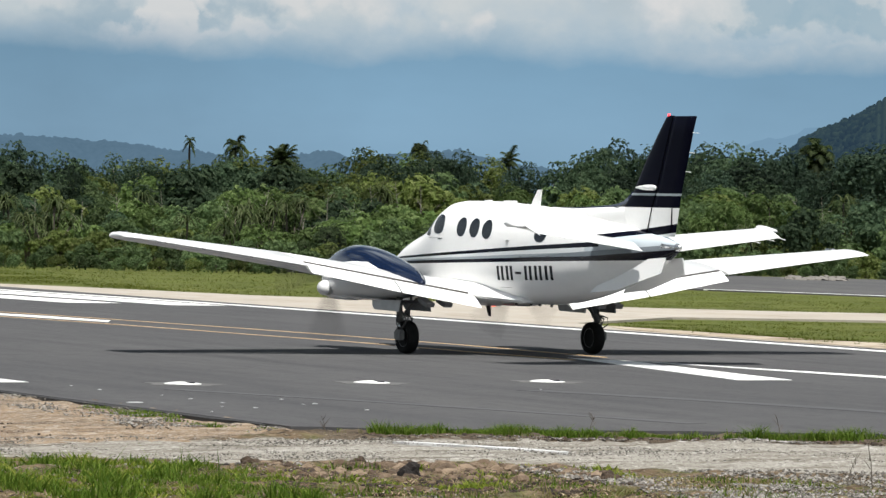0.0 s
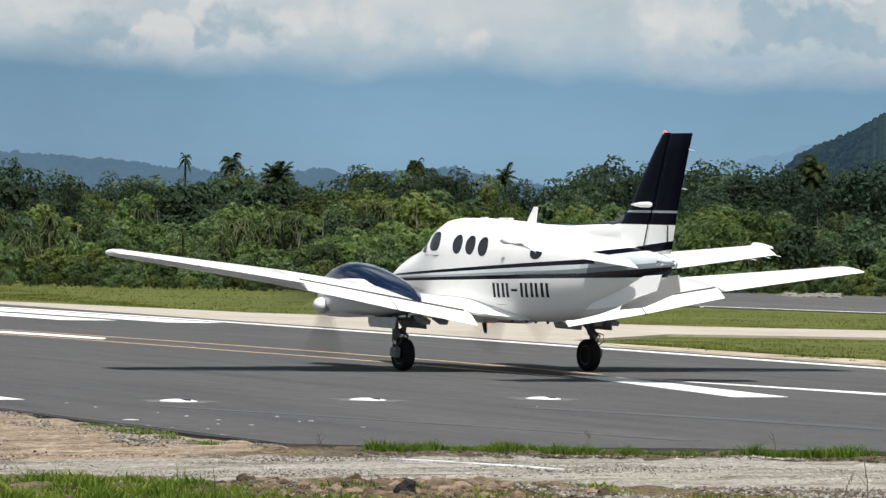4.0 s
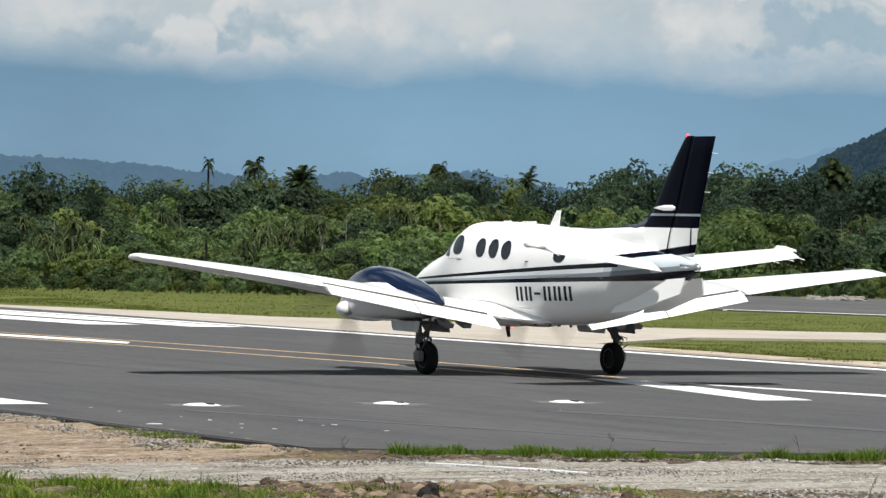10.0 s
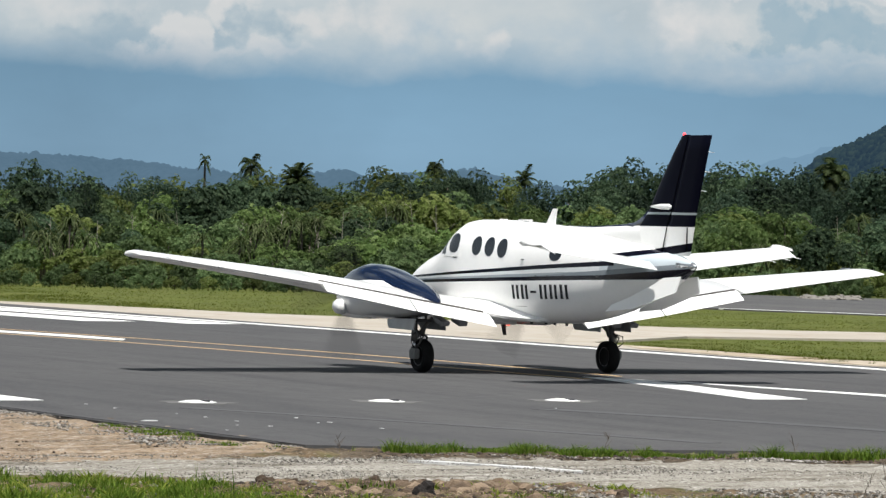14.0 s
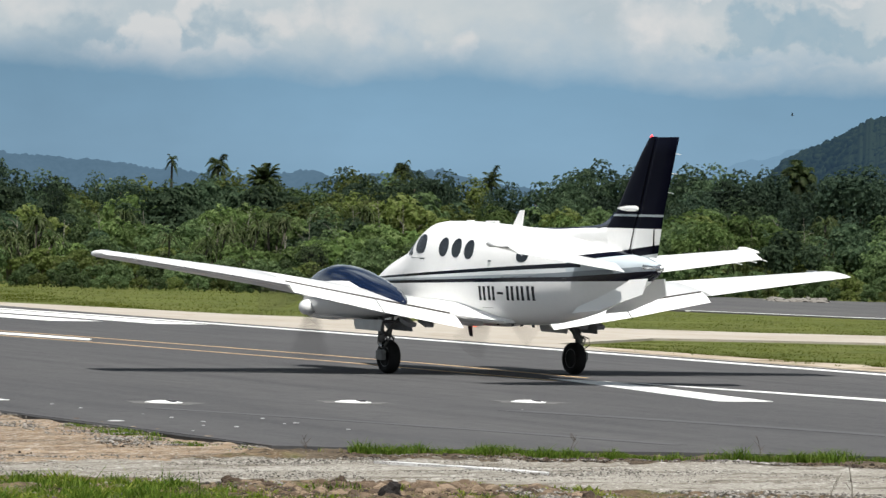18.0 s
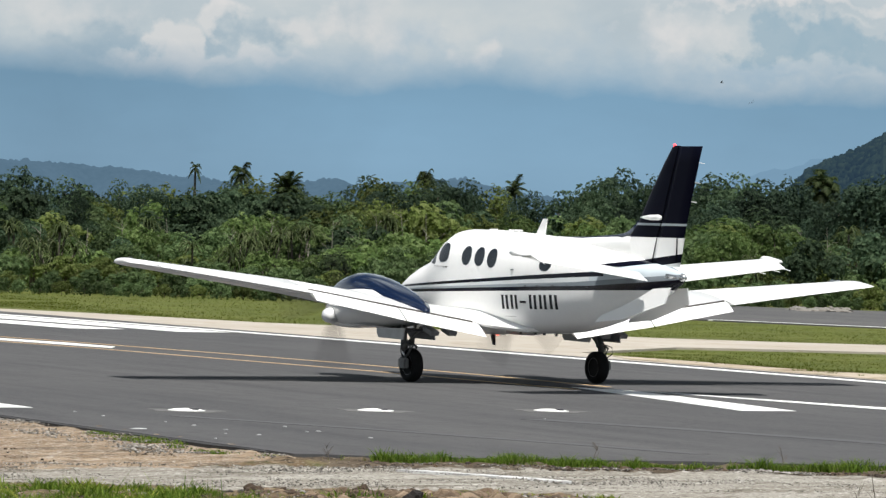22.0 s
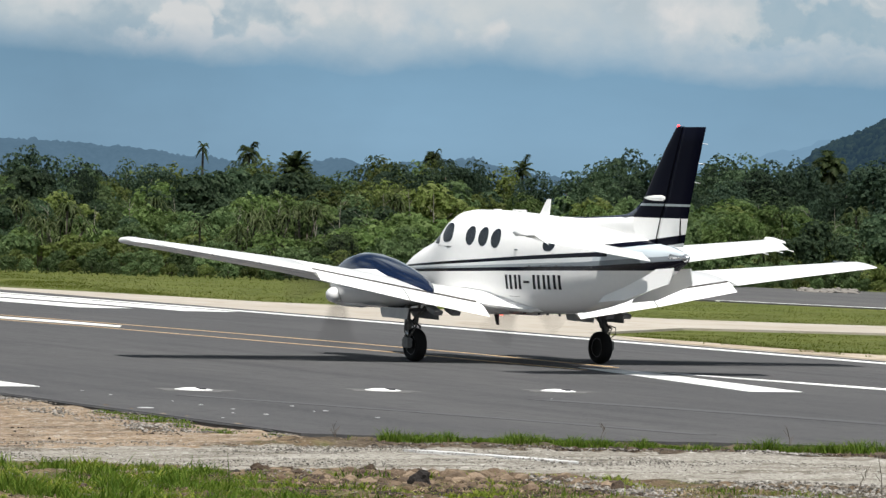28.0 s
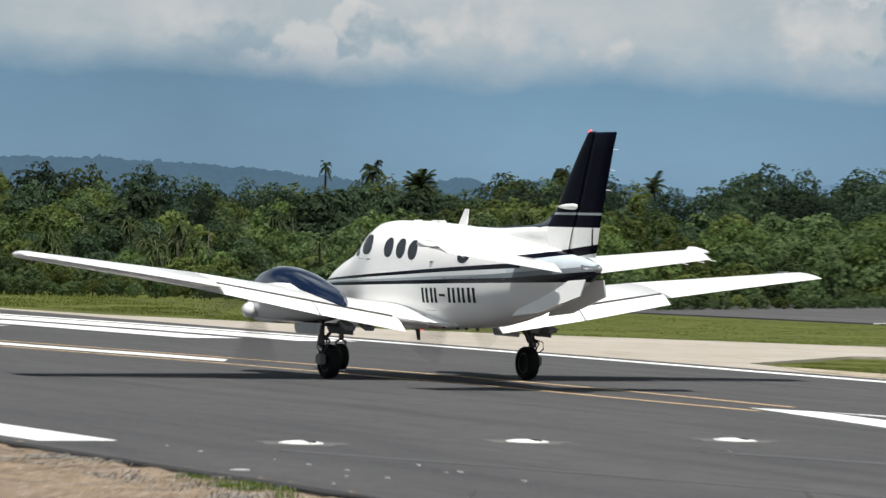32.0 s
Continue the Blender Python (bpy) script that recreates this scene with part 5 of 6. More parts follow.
# ---- plants ----
def leaf_cloud(rng, blobs, count, size, slim=1.0, rise=0.0):
    """Tufts of bent leaves that spread from one point each, strewn over lumps (centre, radii)."""
    verts, faces = [], []
    weights = [b[1][0] * b[1][1] + b[1][2] * b[1][0] for b in blobs]
    each = 8
    for c, r in rng.choices(blobs, weights, k=count // each):
        d = Vector((rng.gauss(0, 1), rng.gauss(0, 1), rng.gauss(0.3, 1))).normalized()
        k = rng.uniform(0.80, 1.05) if rng.random() < 0.84 else rng.uniform(0.45, 1.28)
        p = Vector((c[0] + d.x * r[0] * k, c[1] + d.y * r[1] * k, c[2] + d.z * r[2] * k))
        nrm = (d + Vector((rng.gauss(0, 0.3), rng.gauss(0, 0.3), rng.gauss(0.25 + rise, 0.3)))).normalized()
        a0 = nrm.orthogonal().normalized()
        b0 = nrm.cross(a0)
        big = size * rng.choice((0.8, 1.0, 1.0, 1.35))
        root = len(verts)
        verts.append(p)
        turn = rng.uniform(0, 6.28)
        for j in range(each):
            t = turn + 6.283 * j / each + rng.uniform(-0.3, 0.3)
            flat = a0 * math.cos(t) + b0 * math.sin(t)
            way = (flat + nrm * rng.uniform(0.1, 0.9 + rise)).normalized()
            s = big * rng.uniform(0.7, 1.45) * (1 + 0.5 * (1 - slim))
            w = s * rng.uniform(0.24, 0.36) * slim
            side = way.cross(nrm).normalized() * w
            mid = p + way * (s * 0.55)
            tip = p + way * s - nrm * (s * rng.uniform(0.15, 0.45)) - Vector((0, 0, s * 0.15))
            i = len(verts)
            verts += [mid + side, tip, mid - side]
            faces.append((root, i, i + 1, i + 2))
    return verts, faces


def lumps(rng, height, spread, n, low=0.3):
    out = []
    for _ in range(n):
        a, r = rng.uniform(0, 6.28), spread * math.sqrt(rng.random()) * 0.75
        z = height * rng.uniform(low, 0.86) * (1 - 0.25 * (r / spread) ** 2)
        q = spread * rng.uniform(0.13, 0.33)
        out.append(((r * math.cos(a), r * math.sin(a), z), (q, q, min(q * rng.uniform(0.6, 0.95), z * 0.9))))
    out.append(((0, 0, height * 0.78), (spread * 0.35, spread * 0.35, height * 0.2)))
    return out


def make_plant(name, label, category, seed, height, spread, nlump, nleaf, size, mat, low=0.3, trunk=0.06, group="", slim=1.0, rise=0.0):
    rng = random.Random(seed)
    top = new(name)
    tagged(top, label, category, group)
    blobs = lumps(rng, height, spread, nlump, low)
    bm = bmesh.new()
    tube([(0, 0, -0.1), (0.03 * height, 0.02, height * 0.3), (-0.02 * height, 0.03 * height, height * 0.55), (0, 0, height * 0.78)], [trunk, trunk * 0.8, trunk * 0.55, trunk * 0.2], 7, bm)
    for c, r in blobs[:6]:
        tube([(0, 0, height * 0.3), (c[0] * 0.5, c[1] * 0.5, height * 0.3 + (c[2] - height * 0.3) * 0.6), c], [trunk * 0.5, trunk * 0.35, trunk * 0.12], 5, bm)
    part("trunk", bm, M["bark"], top, "", True)
    v, f = leaf_cloud(rng, blobs, nleaf, size, slim, rise)
    crown = new("crown", mesh_of("crown", v, f, mat))
    crown.parent = top
    return top


def make_palm(name, label, seed, height, crown, nfrond, lean=0.0, droop=1.0, mat=None, trunk=0.14):
    rng = random.Random(seed)
    top = new(name)
    tagged(top, label, "palm", "palms over the thicket")
    head = Vector((lean, lean * 0.3, height - crown * 0.62))
    part("trunk", tube([(0, 0, -0.1), (lean * 0.2, 0, height * 0.35), (lean * 0.6, lean * 0.15, height * 0.7), head], [trunk * 1.3, trunk, trunk * 0.85, trunk * 0.7], 9), M["palm_bark"], top, "", True)
    for k in range(nfrond):
        a = 2 * math.pi * k / nfrond + rng.uniform(-0.25, 0.25)
        up = -0.7 + 2.45 * ((k * 0.618 + 0.1 * seed) % 1) + rng.uniform(-0.12, 0.12)
        length = crown * rng.uniform(0.75, 1.05)
        out = Vector((math.cos(a), math.sin(a), 0)) / (1 + 0.16 * up * up)
        verts, faces = [], []
        last = head.copy()
        steps = 12
        for i in range(1, steps + 1):
            s = i / steps
            rise = up * s - droop * (0.45 + 0.25 * abs(up)) * s * s
            p = head + out * (length * s * (1 - 0.18 * s * droop)) + Vector((0, 0, length * rise))
            d = (p - last).normalized()
            side = d.cross(Vector((0, 0, 1)))
            side = side.normalized() if side.length > 0.01 else Vector((1, 0, 0))
            n = len(verts)
            verts += [last + side * 0.025, last - side * 0.025, p - side * 0.02, p + side * 0.02]
            faces.append((n, n + 1, n + 2, n + 3))
            if i > 1:
                w = length * 0.25 * math.sin(math.pi * min(1, 0.12 + s * 0.85)) + 0.05
                for q in (-1, 1):
                    for m in range(4):
                        base = last.lerp(p, m / 4)
                        tip = base + side * (q * w * rng.uniform(0.75, 1.1)) + d * (w * 0.5) - Vector((0, 0, w * rng.uniform(0.15, 0.75)))
                        n = len(verts)
                        verts += [base, base + d * (length * 0.045), tip]
                        faces.append((n, n + 1, n + 2))
            last = p
        fr = new("frond", mesh_of("frond", verts, faces, mat or M["frond"]))
        fr.parent = top
    return top


def make_strap_plant(name, label, seed, height, spread, count):
    """A screw pine: tufts of long drooping strap leaves on short stems."""
    rng = random.Random(seed)
    top = new(name)
    tagged(top, label, "plant", "screw pines in the thicket")
    bm = bmesh.new()
    tufts = []
    for _ in range(count):
        a, r = rng.uniform(0, 6.28), spread * rng.random()
        h = height * rng.uniform(0.35, 0.95)
        head = Vector((r * math.cos(a), r * math.sin(a), h))
        tube([(head.x * 0.4, head.y * 0.4, -0.05), head * 0.6, head], [0.07, 0.05, 0.05], 6, bm)
        tufts.append(head)
    part("stem", bm, M["bark"], top, "", True)
    for head in tufts:
        verts, faces = [], []
        for _ in range(34):
            a, up = rng.uniform(0, 6.28), rng.uniform(0.2, 1.9)
            out = Vector((math.cos(a), math.sin(a), 0))
            side = Vector((-out.y, out.x, 0)) * 0.05
            L = 0.45 + height * rng.uniform(0.12, 0.24)
            last, n0 = None, len(verts)
            for i in range(5):
                s = i / 4
                p = head + out * (L * s * 0.8) + Vector((0, 0, L * (up * s - (0.30 + 0.85 * up) * s * s)))
                k = 1 - 0.8 * s
                verts += [p + side * k, p - side * k]
                if i:
                    n = n0 + 2 * i
                    faces.append((n - 2, n - 1, n + 1, n))
        t = new("leaf_tuft", mesh_of("leaf_tuft", verts, faces, M["strap"]))
        t.parent = top
    return top


def dress(ob, x, y, scale, turn):
    """Stand a plant at its place."""
    ob.matrix_basis = pose(x, y, GROUND, 0, 0, turn) @ Matrix.Diagonal((scale, scale, scale, 1))
    return ob


rng = random.Random(7)
SHRUB = [make_plant("shrub", "low leafy bright green shrub", "shrub", 20 + i, 1.6, 1.5, 16, 4200, 0.105, M[m], 0.15, 0.03, "shrubs of the thicket") for i, m in enumerate(("leaf_bright", "leaf_mid", "leaf_bright", "leaf_olive", "leaf_mid"))]
BUSH = [make_plant("bush", "dense tall green bush", "bush", 40 + i, 3.2, 2.0, 28, 8600, 0.108, M[m], 0.2, 0.06, "bushes of the thicket") for i, m in enumerate(("leaf_mid", "leaf_bright", "leaf_dark", "leaf_mid", "leaf_olive"))]
TREE = [make_plant("tree", "leafy tropical tree with uneven crown", "tree", 60 + i, 6.0, 2.6, 36, 15000, 0.108, M[m], 0.34, 0.11, "trees behind the thicket") for i, m in enumerate(("leaf_dark", "leaf_mid", "leaf_deep", "leaf_dark", "leaf_deep", "leaf_olive"))]
DEEP = [TREE[0], TREE[2], TREE[4]]
LIGHT = [TREE[0], TREE[1], TREE[3], TREE[5], TREE[2]]
used = set()


def plant(kind, offset, dist, height, base_height):
    src = rng.choice(kind)
    p = out_at(offset, dist)
    s = height / base_height
    if src.name not in used:
        used.add(src.name)
        return dress(src, p.x, p.y, s, rng.uniform(0, 360))
    ob = copy_thing(src, pose(p.x, p.y, GROUND, 0, 0, rng.uniform(0, 360)))
    ob.scale = (s * rng.uniform(0.85, 1.15), s * rng.uniform(0.85, 1.15), s)
    return ob


def column(x):
    return math.degrees(math.atan((x - 784) / 7200))


def crest(offset):
    """Height of the skyline over the level line, in thousandths of the distance."""
    x = math.tan(radians(offset)) * 7200 + 784
    pts = [(-300, 96), (-200, 92), (-100, 98), (0, 92), (60, 78), (110, 82), (200, 76), (300, 70), (360, 71), (400, 79), (440, 84), (462, 66), (500, 86), (530, 74), (560, 62), (600, 76), (640, 96), (700, 90), (735, 94), (760, 98), (830, 96), (880, 84), (960, 74), (1000, 66), (1030, 104), (1100, 126), (1180, 118), (1260, 124), (1320, 124), (1380, 112), (1430, 124), (1480, 92), (1540, 120), (1600, 130), (1800, 130)]
    for (xa, ya), (xb, yb) in zip(pts, pts[1:]):
        if x <= xb:
            return ya + (yb - ya) * max(0, (x - xa) / (xb - xa))
    return pts[-1][1]


def front(offset):
    """Distance of the thicket's near edge."""
    x = math.tan(radians(offset)) * 7200 + 784
    return 151 if x < 900 else 151 + min(20, (x - 900) * 0.045)


LEFT, RIGHT = column(-260), column(1680)
rows = [(0.0, 0.55, 0.020), (3.5, 1.0, 0.10), (8, 1.5, 0.22), (14, 2.0, 0.34), (21, 2.5, 0.46), (30, 2.9, 0.56), (42, 3.3, 0.64), (58, 3.7, 0.72), (80, 3.6, 0.78), (92, 3.8, 0.74), (105, 4.0, 0.86), (135, 4.6, 0.91), (152, 4.6, 0.84), (170, 5.2, 0.95), (215, 6.2, 0.97)]
for back, gap, share in rows:
    o = LEFT + rng.uniform(0, 1)
    while o < RIGHT:
        d = front(o) + back + rng.uniform(-0.1, 0.1) * gap * 3
        # tops climb from the ground at the edge to the skyline at the back
        low = -2.645 / d * 7200 + 0.42 / d * 7200
        up = low + (crest(o) - 4 - low) * share
        h = EYE.z + up / 7200 * d - GROUND
        h *= rng.uniform(0.82, 1.14) if back < 40 else rng.uniform(0.74, 1.06)
        if h < 1.9:
            plant(SHRUB if back > 9 else [SHRUB[1], SHRUB[3], SHRUB[4]], o, d, max(h, 0.5), 1.6)
        elif h < 4.3:
            plant(BUSH, o, d, h, 3.2)
        else:
            plant(LIGHT if o < column(1040) else DEEP, o, d, h, 6.0)
        o += math.degrees(gap * rng.uniform(0.75, 1.25) * (1.3 if h < 1.9 else 1.0) / d)
# single trees that make the skyline
for x, y, dist in ((30, 100, 300), (110, 84, 320), (205, 82, 300), (250, 74, 280), (640, 102, 330), (690, 88, 300), (770, 100, 300), (825, 102, 320), (1035, 104, 260), (1098, 130, 280), (1060, 112, 270), (1160, 122, 280), (1255, 126, 300), (1300, 128, 290), (1345, 118, 300), (1392, 118, 280), (1535, 122, 230), (1570, 132, 230), (-60, 96, 300), (-150, 100, 310), (290, 74, 330), (335, 70, 340), (398, 82, 345), (447, 90, 345), (478, 62, 330), (523, 80, 335), (505, 82, 345), (425, 80, 345), (560, 62, 340), (720, 94, 320), (746, 96, 320), (655, 98, 310), (585, 70, 320), (870, 90, 320), (940, 84, 310), (985, 72, 300), (1480, 98, 240)):
    plant(LIGHT if x < 1040 else DEEP, column(x), dist, EYE.z + y / 7200 * dist - GROUND, 6.0)

# a lone lime-green bush and dark ones in front of the thicket
for kind, x, dist, h in ((BUSH[1], 1290, 181, 3.3), (BUSH[0], 1255, 184, 3.2), (BUSH[2], 1430, 178, 3.0), (BUSH[2], 1545, 186, 3.4), (BUSH[2], 330, 190, 4.2), (BUSH[2], 362, 192, 4.4), (BUSH[1], 245, 176, 2.7), (BUSH[1], 280, 174, 2.5), (SHRUB[0], 655, 171, 2.2), (SHRUB[2], 690, 174, 2.5), (SHRUB[0], 725, 173, 2.3), (SHRUB[2], 760, 176, 2.4), (SHRUB[0], 705, 178, 2.8), (BUSH[2], 30, 186, 4.2), (SHRUB[0], 560, 168, 1.7), (SHRUB[2], 620, 170, 1.9), (BUSH[1], 432, 184, 3.4), (BUSH[1], 478, 188, 3.5), (BUSH[0], 535, 182, 3.2), (BUSH[4], 575, 190, 3.7), (BUSH[0], 612, 186, 3.5), (BUSH[4], 700, 192, 3.9), (BUSH[1], 1345, 186, 3.7), (BUSH[1], 1240, 190, 3.6), (BUSH[4], 90, 184, 3.2), (BUSH[1], 20, 190, 3.6), (BUSH[2], 405, 196, 4.6), (BUSH[2], 445, 198, 4.4), (BUSH[2], 500, 194, 4.5), (BUSH[2], 535, 200, 4.2), (SHRUB[0], 555, 180, 3.0), (BUSH[4], 745, 190, 4.2), (BUSH[0], 785, 196, 4.4), (BUSH[2], 610, 178, 2.9), (BUSH[2], 660, 180, 3.0)):
    plant([kind], column(x), dist, h, 1.6 if kind in SHRUB else 3.2)

# dark vine-clad trunks that stand like columns among the trees
for x, y, dist, wide in ((832, 92, 300, 0.42), (130, 60, 240, 0.5), (60, 62, 260, 0.45), (1198, 70, 250, 0.4), (905, 60, 260, 0.4)):
    column_tree = plant([TREE[2]], column(x), dist, EYE.z + y / 7200 * dist - GROUND, 6.0)
    column_tree.scale.x *= wide
    column_tree.scale.y *= wide
    tagged(column_tree, "narrow dark tree trunk clad in climbing vines")


def palm(x, y, dist, crown, seed, nfrond=15, lean=0.0, droop=1.0, label="tall palm with feathery fronds over the trees", mat=None):
    h = EYE.z + y / 7200 * dist - GROUND
    p = out_at(column(x), dist)
    ob = make_palm("palm", label, seed, h, crown, nfrond, lean, droop, mat)
    ob.matrix_basis = pose(p.x, p.y, GROUND, 0, 0, seed * 40 % 360)


palm(339, 114, 400, 1.05, 1, 12, 0.1, 1.5, "thin tall palm with a small ragged crown")
palm(424, 118, 380, 2.0, 2, 19, 0.3, 1.5)
palm(502, 98, 340, 2.2, 3, 34, 0.0, 1.0, "squat palm with a dense round crown")
palm(735, 120, 340, 1.7, 4, 20, -0.6, 1.7, "leaning palm with wind-blown fronds")
palm(908, 102, 330, 1.5, 5, 20, 0.3, 1.1)
palm(1450, 134, 290, 2.5, 6, 34, 0.0, 1.5, "dark broad palm among the trees", M["frond"])
for x, y, d, h, sp, n, s in ((100, 0, 160, 2.5, 1.0, 9, 1), (60, 0, 163, 2.2, 0.7, 5, 2), (420, 0, 166, 2.6, 0.9, 6, 3), (385, 0, 160, 1.9, 0.6, 4, 4), (520, 0, 172, 2.7, 0.8, 5, 5), (-120, 0, 160, 2.2, 0.8, 5, 6), (1330, 0, 178, 2.4, 0.6, 3, 7), (255, 0, 182, 3.3, 0.8, 5, 9), (470, 0, 170, 2.6, 0.9, 6, 11), (20, 0, 172, 2.8, 0.8, 5, 13), (600, 0, 188, 3.6, 0.9, 5, 15), (700, 0, 184, 3.3, 0.9, 5, 17), (1375, 0, 186, 3.1, 0.7, 4, 19), (1500, 0, 190, 3.4, 0.8, 4, 20), (340, 0, 164, 2.0, 0.8, 4, 22)):
    ob = make_strap_plant("screw_pine", "screw pine with long drooping strap leaves", s, h, sp, n)
    p = out_at(column(x), d)
    ob.matrix_basis = pose(p.x, p.y, GROUND)


def dry_branch(x, dist, h, seed):
    """A pale bare stem with a few crooked twigs."""
    r = random.Random(seed)
    top = tagged(new("dry_branch"), "pale bare stem that pokes out of the thicket", "branch", "bare stems in the thicket")
    p = out_at(column(x), dist)
    top.location = (p.x, p.y, GROUND)
    bend = r.uniform(-0.5, 0.5)
    part("stem", tube([(0, 0, 0), (bend * 0.3, 0, h * 0.5), (bend, 0.05, h)], [0.022, 0.016, 0.007], 6), M["dead_wood"], top)
    for k in range(5):
        z = h * r.uniform(0.45, 0.92)
        a = r.uniform(-1.2, 1.2) + (0 if k % 2 else math.pi)
        base = Vector((bend * (z / h) ** 2, 0.02, z))
        w = r.uniform(0.25, 0.6)
        tip = base + Vector((math.cos(a) * w, math.sin(a) * w, w * r.uniform(0.4, 1.1)))
        part("twig", tube([base, base.lerp(tip, 0.5) + Vector((0, 0, 0.06)), tip], [0.010, 0.007, 0.004], 5), M["dead_wood"], top)


for i, (x, dist, h) in enumerate(((398, 172, 2.7), (441, 166, 2.2), (466, 178, 3.2), (512, 172, 2.8), (548, 168, 2.5), (583, 176, 3.1), (624, 172, 2.7), (668, 180, 3.5), (715, 182, 3.7), (752, 180, 3.6), (150, 168, 2.5), (215, 174, 2.9), (70, 170, 2.6), (300, 176, 3.0), (1338, 188, 3.6), (1402, 190, 3.4), (1465, 192, 3.5), (-60, 172, 2.8))):
    dry_branch(x, dist, h, i)


# ---- grass ----
def blades(name, places, height, width, mat, label, seed, bend=0.35, foot=0.0):
    """One object of many grass blades."""
    r = random.Random(seed)
    verts, faces = [], []
    for x, y, k in places:
        # taller and lower tussocks
        h = height * k * r.uniform(0.5, 1.25) * (0.55 + 1.5 * abs(tangle(x, y, 0.45, seed + 0.5)))
        a, b = r.uniform(0, 6.28), r.uniform(0.05, bend) * h
        dx, dy = math.cos(a), math.sin(a)
        w = width * r.uniform(0.6, 1.2)
        f = r.uniform(0, 3.14)
        wx, wy = math.cos(f) * w, math.sin(f) * w
        i = len(verts)
        g = GROUND + foot
        verts += [(x - wx, y - wy, g), (x + wx, y + wy, g), (x + dx * b * 0.4 + wx * 0.6, y + dy * b * 0.4 + wy * 0.6, g + h * 0.6), (x + dx * b * 0.4 - wx * 0.6, y + dy * b * 0.4 - wy * 0.6, g + h * 0.6), (x + dx * b, y + dy * b, g + h)]
        faces += [(i, i + 1, i + 2, i + 3), (i + 3, i + 2, i + 4)]
    return tagged(new(name, mesh_of(name, verts, faces, mat)), label, "grass", kind="stuff")


def strewn(rng, corners, count, clump=0.0, scale=1.0):
    """Places in a four-cornered patch, gathered in clumps."""
    out = []
    a, b, c, d = [Vector(p) for p in corners]
    while len(out) < count:
        u, v = rng.random(), rng.random()
        p = (a.lerp(b, u)).lerp(d.lerp(c, u), v)
        n = noise.noise(Vector((p.x * scale, p.y * scale, 4.0))) + 0.5 * noise.noise(Vector((p.x * scale * 3, p.y * scale * 3, 9.0)))
        if n > clump - 0.5 + rng.uniform(-0.15, 0.15):
            out.append((p.x, p.y, 0.55 + 0.9 * max(0, n - clump + 0.5)))
    return out


rg = random.Random(11)
# near weeds: a lush patch, a thin patch, and the fringe along the pavement's end
blades("grass_patch", strewn(rg, [(-24, -23.2), (-19.2, -25.9), (-20.5, -32), (-27, -30)], 17000, 0.56, 1.5), 0.165, 0.0095, M["blades"], "lush green grass beside the gravel track", 1, 1.3, 0.02)
blades("grass_patch", strewn(rg, [(-24, -23.3), (-18.6, -26.2), (-20.0, -32), (-27, -30)], 15000, 0.50, 1.3), 0.090, 0.0135, M["blades_lime"], "low broad-leaved yellow-green grass under the tussocks", 31, 1.6, 0.02)
blades("grass_stalks", strewn(rg, [(-24, -23.2), (-19.2, -25.6), (-20.0, -29), (-26, -27)], 130, 0.5, 1.5), 0.30, 0.007, M["blades"], "single tall grass stalks over the tussocks", 32, 0.5, 0.02)
blades("grass_patch", strewn(rg, [(-19.8, -26.0), (-16.4, -27.6), (-17.0, -33), (-21.5, -31)], 1500, 0.76, 1.6), 0.120, 0.0085, M["blades"], "thin green grass on bare soil", 2, 0.8, 0.02)
blades("dry_grass", strewn(rg, [(-23, -24.5), (-15.5, -28.5), (-16.0, -33), (-25, -31)], 2600, 0.6, 0.9), 0.08, 0.008, M["blades_dry"], "yellowish dry grass on bare soil", 3, 0.8, 0.02)
blades("grass_patch", strewn(rg, [(-15.6, -28.2), (-10.0, -31.5), (-11, -36), (-18, -33)], 1500, 0.82, 0.9), 0.11, 0.008, M["blades"], "sparse green grass among stones", 4, 0.7, 0.02)
blades("grass_fringe", strewn(rg, [(-15.0, -20.75), (10, -30.2), (10, -31.0), (-15.2, -21.4)], 20000, 0.62, 1.1), 0.15, 0.0070, M["blades"], "green grass fringe along the pavement end", 5, 1.3, 0.03)
blades("grass_fringe", strewn(rg, [(-14.5, -21.0), (-11.6, -22.1), (-11.7, -22.6), (-14.6, -21.5)], 2600, 0.35, 1.2), 0.12, 0.0070, M["blades"], "green grass tussocks at the pavement corner", 27, 1.3, 0.03)
blades("grass_fringe", strewn(rg, [(-15.35, -15.5), (-15.2, -20.3), (-16.0, -20.9), (-15.8, -15.5)], 1600, 0.55, 1.0), 0.07, 0.008, M["blades"], "low grass along the runway side", 6, 0.7, 0.03)
blades("dry_grass", strewn(rg, [(-15.2, -20.9), (10, -30.4), (10, -31.4), (-15.2, -21.7)], 1500, 0.5, 0.8), 0.12, 0.006, M["blades_dry"], "dry stalks along the pavement end", 7)
# mown strips beyond the runway
blades("grass_strip", strewn(rg, [(12.2, 14.0), (13.4, 17.8), (18.3, 21.6), (12.8, 9.0)], 2600, 0.25, 0.5), 0.032, 0.010, M["blades_far"], "green grass tip between shoulder and road", 8, 2.6, 0.012)
blades("grass_strip", strewn(rg, [(12.8, 10.0), (18.3, 21.6), (31, 15.0), (13.4, 0.0)], 9000, 0.25, 0.5), 0.032, 0.010, M["blades_far"], "green grass strip between shoulder and road", 9, 2.6, 0.012)
blades("grass_strip", strewn(rg, [(22.8, 29.8), (39.5, 48), (52, 33), (31, 23.0)], 12000, 0.2, 0.4), 0.035, 0.010, M["blades_far"], "green grass strip before the apron", 10, 2.6, 0.012)
